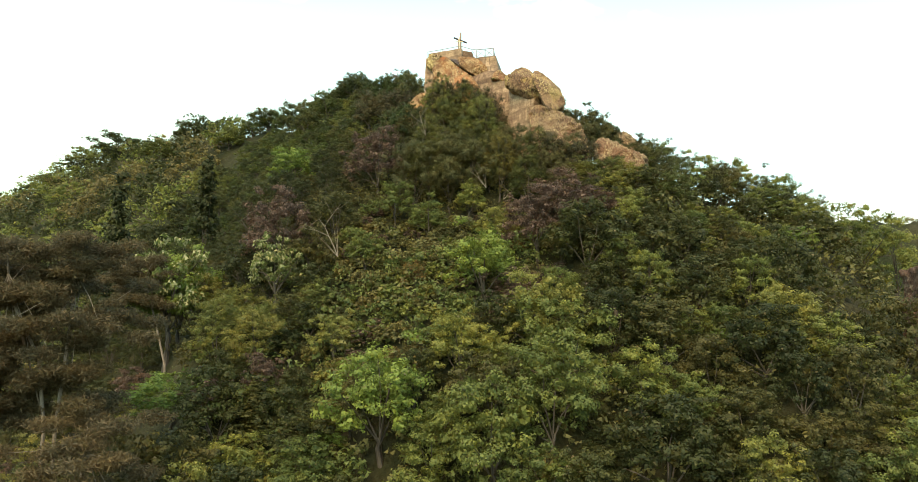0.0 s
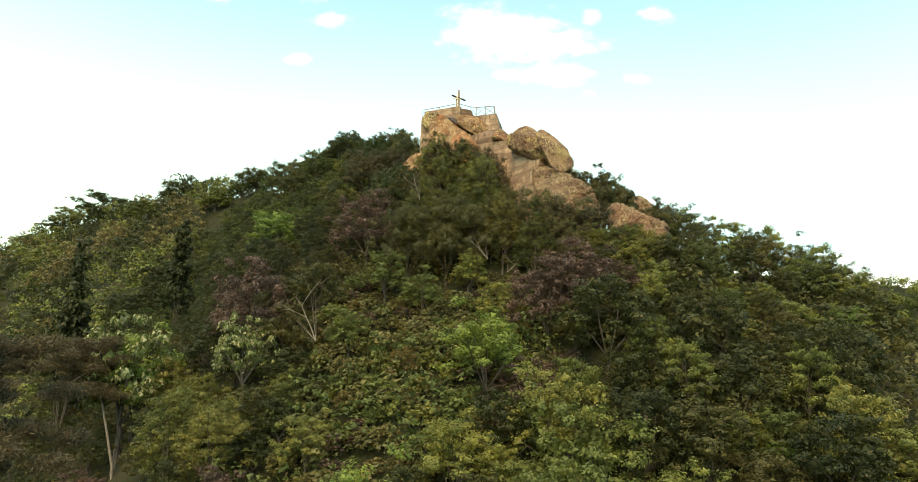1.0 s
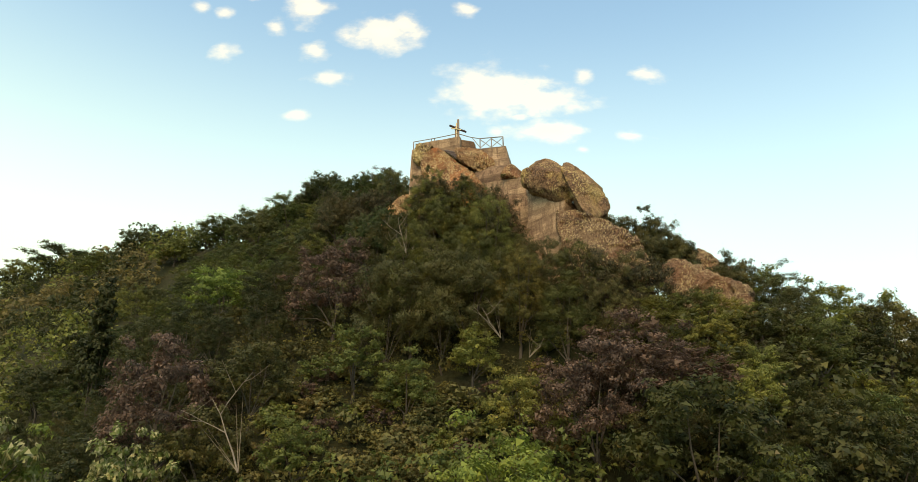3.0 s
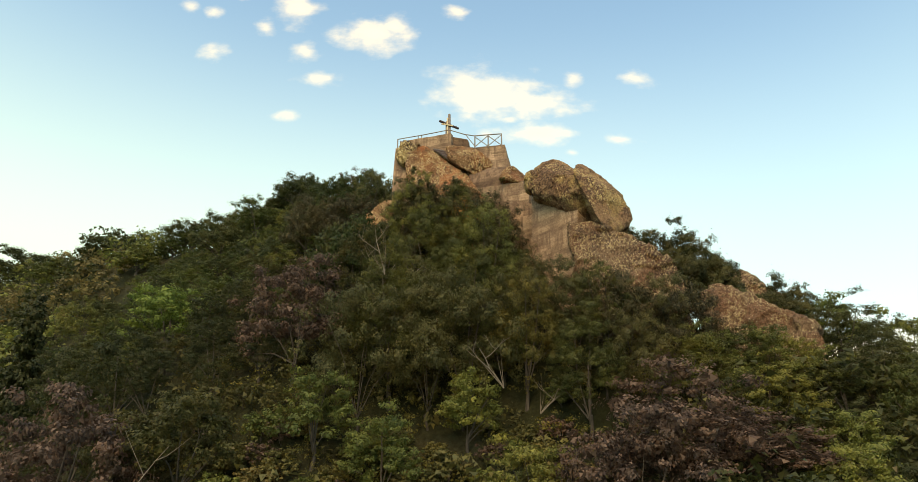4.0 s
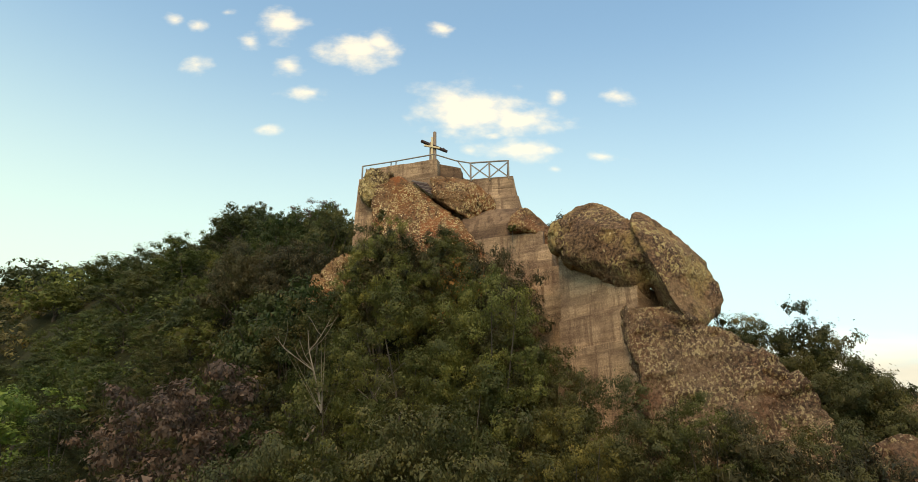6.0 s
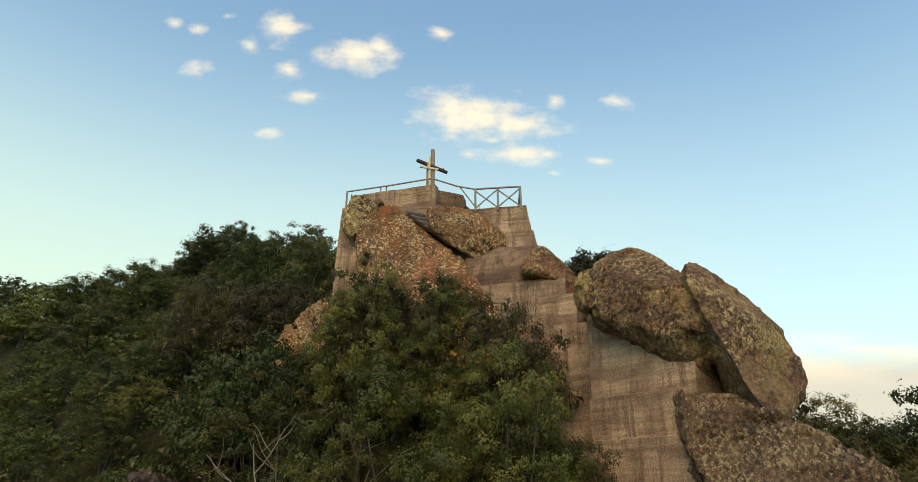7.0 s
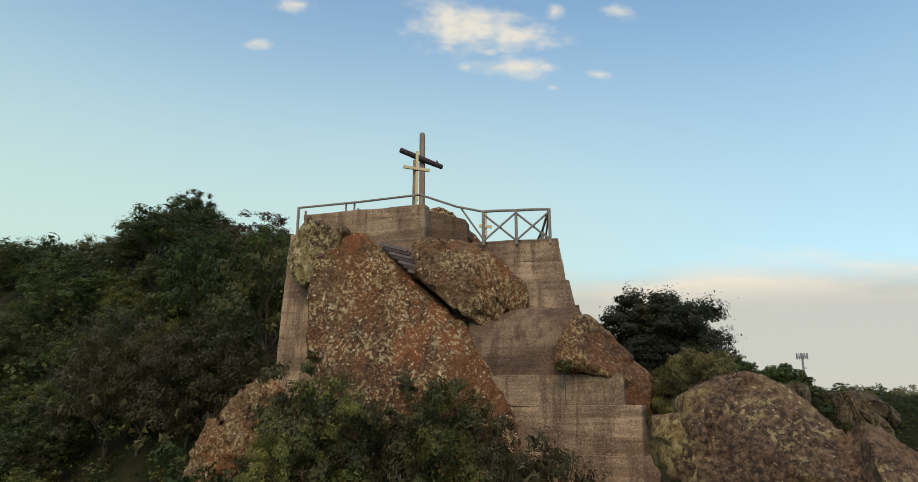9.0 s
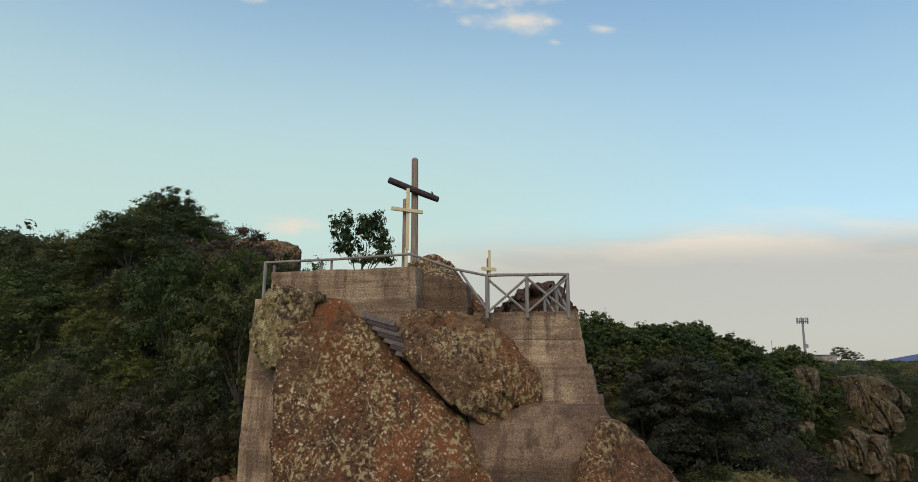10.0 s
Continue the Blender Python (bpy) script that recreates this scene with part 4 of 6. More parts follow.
def build_small_cross():
    ob = thing("small_cross", "small pale wooden cross on a dark stake", "cross", (2.93, 83.8, 62.1))
    part("upright", plank((0.09, 0.06, 1.1), (0, 0, 2.1)), PALE_WOOD, ob)
    part("crossbar", plank((0.54, 0.06, 0.13), (-0.03, -0.06, 1.95), (0, 4, 0)), PALE_WOOD, ob)
    part("stake", tube([(-0.05, 0.07, 0), (-0.05, 0.07, 2.35)], [0.06, 0.05], 7), CROSS_WOOD, ob)
    return ob


def build_planks():
    """Old boards wedged between slab and boulder."""
    ob = thing("old_boards", "old grey boards wedged between slab and boulder", "planks", (-0.4, 78.75, 61.55))
    for k in range(7):
        part("board", plank((0.98 - 0.08 * k, 0.2, 0.03), (0.125 * k - 0.3, -0.09 * k + 0.1, 0.42 - 0.16 * k), (50, 15, -12 + 2 * k), 0.006), BEAM_WOOD if k % 2 else OLD_BOARD, ob)
    return ob


build_railing()
build_large_cross()
build_pale_cross()
build_small_cross()
build_planks()


# ---- trees and bushes ----
def leaf_cards(rng, where_at, facing, size, slim=0.8, quad=True):
    """Small folded leaf sprays: n places, n facings; returns their corners."""
    n = len(where_at)
    normal = facing / np.maximum(np.linalg.norm(facing, axis=1, keepdims=True), 1e-6)
    along = np.cross(normal, rng.normal(size=(n, 3)))
    along /= np.maximum(np.linalg.norm(along, axis=1, keepdims=True), 1e-6)
    across = np.cross(normal, along)
    s = (size * rng.uniform(0.6, 1.4, n))[:, None]
    w = s * slim * rng.uniform(0.35, 0.65, (n, 1))
    if not quad:
        verts = np.empty((n, 3, 3))
        verts[:, 0] = where_at - along * s * 0.5 + across * w * 1.1
        verts[:, 1] = where_at - along * s * rng.uniform(0.1, 0.5, (n, 1)) - across * w * 1.1
        verts[:, 2] = where_at + along * s * 0.6 - normal * s * 0.12
        return verts
    verts = np.empty((n, 4, 3))
    verts[:, 0] = where_at - along * s * 0.5
    verts[:, 1] = where_at + across * w + normal * s * 0.14 + along * s * rng.uniform(-0.15, 0.3, (n, 1))
    verts[:, 2] = where_at + along * s * 0.5 - normal * s * 0.1
    verts[:, 3] = where_at - across * w + normal * s * 0.14 + along * s * rng.uniform(-0.15, 0.3, (n, 1))
    return verts


def unit(rng, n):
    v = rng.normal(size=(n, 3))
    return v / np.linalg.norm(v, axis=1, keepdims=True)


def crown_points(rng, radius, height, base, clumps, leaves, spread, taper):
    """Billows over a lumpy crown, sprays over each billow, and the leaves of the sprays with the way they face."""
    k = np.arange(clumps) + rng.uniform(-0.3, 0.3, clumps)
    up = 1 - 1.5 * (k + 0.5) / clumps
    turn = k * 2.39996 + rng.uniform(0, 6.28)
    flat = np.sqrt(np.clip(1 - up ** 2, 0, 1))
    d = np.stack([flat * np.cos(turn), flat * np.sin(turn), np.minimum(up, 0.9)], -1) + rng.normal(0, 0.1, (clumps, 3))
    a = rng.uniform(0, 6.28, 6)
    lump = 1 + 0.15 * np.sin(2 * np.arctan2(d[:, 1], d[:, 0]) + a[0]) + 0.15 * np.sin(3.3 * d[:, 0] + a[1]) * np.cos(2.9 * d[:, 1] + a[2]) + rng.normal(0, 0.07, clumps)
    r = np.where(rng.random(clumps) < 0.75, rng.uniform(0.78, 0.95, clumps), rng.uniform(0.4, 0.75, clumps)) * lump
    mid = base + height * 0.45
    c = np.stack([d[:, 0] * r * radius, d[:, 1] * r * radius, mid + d[:, 2] * r * height * 0.52], -1)
    if taper:
        c[:, :2] *= np.clip(1.15 - taper * np.clip((c[:, 2] - base) / height, 0, 1), 0.05, 2)[:, None]
    cr = spread * radius * rng.uniform(0.65, 1.3, clumps)
    sprays = 9
    so = unit(rng, clumps * sprays)
    so[:, 2] = so[:, 2] * 0.8 + 0.2
    of = np.repeat(np.arange(clumps), sprays)
    sc = c[of] + so * cr[of][:, None] * np.array([0.85, 0.85, 0.58]) * rng.uniform(0.75, 1.05, (len(of), 1))
    idx = rng.choice(len(of), leaves, p=cr[of] ** 2 / (cr[of] ** 2).sum())
    n = len(idx)
    o = unit(rng, n)
    p = sc[idx] + o * cr[of[idx]][:, None] * np.array([0.38, 0.38, 0.22]) * rng.uniform(0.3, 1.0, (n, 1)) ** 0.6
    stray = rng.random(n) < 0.04
    p[stray] += so[idx][stray] * cr[of[idx]][stray][:, None] * rng.uniform(0.2, 0.6, (stray.sum(), 1))
    facing = so[idx] * 0.9 + o * 0.35 + np.array([0, 0, 0.35]) + rng.normal(0, 0.24, (n, 3))
    return c, p, facing, cr


def crown_mesh(name, mat, seed, radius, height, base, clumps, leaves, size, spread=0.3, taper=0.0, slim=0.8, quad=False):
    rng = np.random.default_rng(seed)
    c, p, facing, cr = crown_points(rng, radius, height, base, clumps, leaves, spread, taper)
    # older, broader sprays inside each billow
    of = np.repeat(np.arange(clumps), 26)
    way = unit(rng, len(of))
    deep = c[of] + way * cr[of][:, None] * np.array([0.62, 0.62, 0.4]) * rng.uniform(0.35, 1.0, (len(of), 1))
    v = np.concatenate([leaf_cards(rng, p, facing, size, slim, quad), leaf_cards(rng, deep, way + rng.normal(0, 0.3, way.shape), np.maximum(cr[of] * (0.27 if size > 0.072 else 0.16), size * 1.1) if slim > 0.5 else cr[of] * 0.4, min(0.8, slim * 1.6), quad)])
    return leaf_mesh(name, v, mat), c


def leaf_mesh(name, v, mat):
    return mesh_from(name, v.reshape(-1, 3).tolist(), np.arange(v.shape[0] * v.shape[1]).reshape(-1, v.shape[1]).tolist(), mat)


def limbs(seed, ends, base, trunk, count=6, stem=None):
    """Trunk and limbs that reach for the clumps, grown together."""
    rng = random.Random(seed)
    fork = max(base + 0.5, 0.6)
    path = stem or [(0, 0, -0.9), (0.04, 0.02, 0), (rng.uniform(-0.12, 0.12), rng.uniform(-0.12, 0.12), fork * 0.6), (rng.uniform(-0.15, 0.15), rng.uniform(-0.15, 0.15), fork)]
    bm = tube(path, [trunk * (1.35 - 0.75 * i / (len(path) - 1)) for i in range(len(path))], 7)
    bm.verts.ensure_lookup_table()
    root = (bm.verts[7], bm.verts[8])
    for i in rng.sample(range(len(ends)), min(count, len(ends))):
        e = Vector(ends[i])
        if stem:
            s = Vector(path[-2]).lerp(Vector(path[-1]), rng.uniform(0.0, 0.9))
        else:
            s = Vector((0, 0, fork * rng.uniform(0.6, 1.0)))
        m = s.lerp(e, 0.5) + Vector((rng.uniform(-0.2, 0.2), rng.uniform(-0.2, 0.2), 0.18))
        first = len(bm.verts)
        tube([s, m, e], [trunk * 0.42, trunk * 0.26, trunk * 0.08], 5, bm)
        bm.verts.ensure_lookup_table()
        bm.faces.new((*root, bm.verts[first]))
    return bm


def build_tree(name, label, category, group, mat, bark, seed, radius, height, base, clumps, leaves, size, trunk=0.13, **more):
    ob = thing(name, label, category, group=group)
    me, spots = crown_mesh("crown", mat, seed, radius, height, base, clumps, leaves, size, **more)
    part("trunk", limbs(seed, spots, base, trunk), bark, ob)
    part("crown", me, mat, ob)
    zs = np.array([v.co.z for v in me.vertices])
    tops[ob.name] = float(np.percentile(zs, 99.3))
    return ob


tops = {}
FRONT = "trees on the hillside"


def set_down(x, y, scale, turn, tilt=0.0, sink=0.15, stretch=1.0):
    return Matrix.Translation((x, y, height_at(x, y) - sink)) @ pose(0, 0, 0, tilt, tilt * 0.6, turn) @ Matrix.Diagonal((scale, scale, scale * stretch, 1))


class Grove:
    """Plants of one kind: a few grown ones, then copies of them."""

    def __init__(self, *models):
        self.models, self.used = list(models), set()

    def plant(self, k, m):
        ob = self.models[k % len(self.models)]
        if ob.name in self.used:
            return copy_thing(ob, m @ Matrix.Diagonal((1 / ob.scale.x, 1 / ob.scale.y, 1 / ob.scale.z, 1)))
        self.used.add(ob.name)
        ob.matrix_basis = m
        return ob

    def up_to(self, k, x, y, top, wide, turn=0):
        """A plant whose crown ends at height top, widened by wide."""
        ob = self.models[k % len(self.models)]
        grow = (top - height_at(x, y) + 0.15) / tops[ob.name]
        wide = max(wide, grow / 1.4)
        return self.plant(k, set_down(x, y, wide, turn, 0, 0.15, grow / wide))


def family(count, *args, **more):
    name, label, category, group, mat, bark, seed = args[:7]
    return Grove(*[build_tree(name, label, category, group, mat, bark, seed + k, *args[7:], **more) for k in range(count)])


GREEN_TREE = "leafy green broadleaf tree on the steep hillside"
oak = family(4, "broadleaf_tree", GREEN_TREE, "tree", FRONT, GREEN, BARK, 11, 2.5, 5.2, 0.9, 44, 6200, 0.13, spread=0.29)
mid_oak = family(3, "broadleaf_tree", GREEN_TREE, "tree", FRONT, GREEN, BARK, 15, 2.5, 5.2, 0.9, 52, 7000, 0.115, spread=0.27)
near_oak = family(3, "broadleaf_tree", GREEN_TREE, "tree", FRONT, NEAR_GREEN, BARK, 21, 2.4, 5.6, 0.7, 80, 10500, 0.08, spread=0.23)
hill_oak = family(3, "broadleaf_tree", GREEN_TREE, "tree", FRONT, SHADED_GREEN, BARK, 25, 2.2, 3.8, 0.4, 60, 7200, 0.095, spread=0.26)
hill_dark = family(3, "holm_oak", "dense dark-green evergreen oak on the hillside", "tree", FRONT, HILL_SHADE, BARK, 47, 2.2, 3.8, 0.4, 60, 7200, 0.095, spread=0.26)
dense_oak = family(1, "holm_oak", "tall dense dark evergreen oak behind the boulder", "tree", FRONT, HOLM, BARK, 49, 1.35, 5.2, 4.8, 90, 36000, 0.07, spread=0.42, taper=0.25)
crag_oak = family(2, "broadleaf_tree", "leafy green broadleaf tree below the crag", "tree", FRONT, MID_GREEN, BARK, 27, 2.4, 5.6, 0.7, 110, 38000, 0.049, spread=0.19)
crag_light = family(1, "broadleaf_tree", "fresh light-green broadleaf tree below the crag", "tree", FRONT, NEAR_GREEN, BARK, 28, 2.4, 5.6, 0.7, 110, 38000, 0.049, spread=0.19)
bright = family(2, "bright_tree", "fresh yellow-green broadleaf tree on the hillside", "tree", FRONT, BRIGHT, BARK, 31, 2.5, 4.8, 0.9, 46, 7500, 0.115, spread=0.28)
dark_oak = family(3, "holm_oak", "dense dark-green evergreen oak on the hillside", "tree", FRONT, DARK, BARK, 41, 2.4, 5.0, 0.7, 46, 5600, 0.13, spread=0.29)
near_dark = family(2, "holm_oak", "dense dark-green evergreen oak beside the rocks", "tree", FRONT, DARK, BARK, 45, 2.2, 5.4, 0.5, 80, 12500, 0.07, spread=0.23)
brown = family(2, "purple_brown_tree", "broad tree with withered purple-brown leaves", "tree", FRONT, BROWN, BARK, 51, 2.5, 5.0, 0.7, 70, 10000, 0.095, spread=0.24)
shrub = family(2, "shrub", "low olive-green shrub on the slope", "shrub", "shrubs on the slope", OLIVE, BARK, 61, 1.5, 2.4, 0.15, 26, 3400, 0.11, trunk=0.05)
near_shrub = family(2, "shrub", "low olive-green shrub below the rocks", "shrub", "shrubs on the slope", OLIVE, BARK, 65, 1.5, 2.6, 0.1, 44, 5600, 0.1, trunk=0.05, spread=0.25)
crag_scrub = family(2, "shrub", "olive-green scrub below the crag", "shrub", "shrubs on the slope", SCRUB, BARK, 67, 2.0, 4.6, 0.2, 80, 22000, 0.05, trunk=0.05, spread=0.23)
green_shrub = family(2, "shrub", "low leafy green shrub on the slope", "shrub", "shrubs on the slope", GREEN, BARK, 71, 1.5, 2.6, 0.15, 26, 3400, 0.11, trunk=0.05)
russet = family(1, "russet_shrub", "shrub with orange autumn leaves among green ones", "shrub", "shrubs on the slope", RUSSET, BARK, 75, 1.0, 1.6, 0.2, 40, 6000, 0.03, trunk=0.03)
flowering = family(1, "flowering_tree", "small tree with pale yellow blossom heads", "tree", FRONT, BLOSSOM, BARK, 77, 1.7, 3.0, 1.2, 60, 2800, 0.13, spread=0.24)
cypress = family(2, "cypress", "tall narrow dark-green cypress among the trees", "tree", FRONT, DARK, BARK, 91, 1.9, 12.0, 0.4, 140, 6000, 0.22, spread=0.3, taper=1.0)


broom = family(2, "broom_bush", "fuzzy olive-green broom bush of thin shoots", "shrub", "shrubs on the slope", OLIVE, BARK, 95, 1.3, 4.4, 0.1, 70, 15000, 0.15, trunk=0.05, spread=0.34, slim=0.16)
heath = family(1, "heath_bush", "dark twiggy grey-brown heath bush", "shrub", "shrubs on the slope", HEATH, BARK, 96, 1.5, 3.0, 0.1, 60, 15000, 0.09, trunk=0.05, spread=0.3, slim=0.2)
slope_shrub = family(3, "shrub", "low olive-green shrub in a dense thicket", "shrub", "shrubs on the slope", OLIVE, BARK, 63, 1.0, 1.5, 0.1, 44, 1900, 0.11, trunk=0.03, spread=0.24)
thicket = family(2, "shrub", "low fresh green shrub in a dense thicket", "shrub", "shrubs on the slope", GREEN, BARK, 73, 1.0, 1.6, 0.1, 44, 1900, 0.11, trunk=0.03, spread=0.24)
withered = family(1, "withered_shrub", "low shrub with withered brown leaves", "shrub", "shrubs on the slope", BROWN, BARK, 78, 1.0, 1.5, 0.1, 40, 1500, 0.11, trunk=0.03, spread=0.24)
ridge_bush = family(2, "shrub", "dense dark-green shrub on the rocky ridge", "shrub", "shrubs on the slope", DARK, BARK, 83, 1.3, 4.2, 0.3, 54, 17000, 0.062, trunk=0.06, spread=0.36)
slender = family(1, "slender_tree", "slender tree with an open leafy crown behind the platform", "tree", FRONT, SHADED_GREEN, BARK, 99, 1.6, 2.4, 6.2, 34, 2400, 0.12, spread=0.27, trunk=0.08)
slab_bush = family(2, "shrub", "dense olive-green leafy shrub below the rock slab", "shrub", "shrubs on the slope", SCRUB, BARK, 97, 1.3, 3.2, 0.1, 70, 20000, 0.046, trunk=0.05, spread=0.22)


def built_over(x, y):
    """Whether rock, wall or platform stands here."""
    # rock, wall or platform; then the clearing at the leaning pine
    return ((-29.6 < x < -23.4 and 52 < y < 63.5) or (-24 < x < -18.2 and 39 < y < 49.6) or (-25.5 < x < -21 and 49 < y < 55) or (-5.3 < x < 5.4 and 76.9 < y < 87) or (2.6 < x < 7.0 and 72.6 < y < 80) or (5.0 < x < 12.6 and 67.0 < y < 73.6)
            or (12.0 < x < 14.2 and 65.5 < y < 70.5) or (13.8 < x < 19.4 and 61.0 < y < 67.2) or (16.0 < x < 21.5 and 67.2 < y < 71.5)
            or (-8.2 < x < -4.0 and 78.0 < y < 81.4) or (-13.4 < x < -6.2 and 98.5 < y < 105))


rng = random.Random(7)
taken = []


def free(x, y, gap):
    return all((x - a) ** 2 + (y - b) ** 2 > (gap + g) ** 2 for a, b, g in taken)


# trees that stand against the sky on the crest
SKYLINE = [
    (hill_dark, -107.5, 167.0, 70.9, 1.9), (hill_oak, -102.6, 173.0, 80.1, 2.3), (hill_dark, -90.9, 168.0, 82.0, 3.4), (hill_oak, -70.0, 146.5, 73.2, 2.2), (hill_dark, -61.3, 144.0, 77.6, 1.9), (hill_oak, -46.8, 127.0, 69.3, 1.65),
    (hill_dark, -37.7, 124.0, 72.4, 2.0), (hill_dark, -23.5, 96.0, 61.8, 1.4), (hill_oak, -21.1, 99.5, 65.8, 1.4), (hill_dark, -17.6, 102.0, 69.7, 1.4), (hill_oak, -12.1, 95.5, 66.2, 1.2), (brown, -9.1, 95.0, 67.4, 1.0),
]
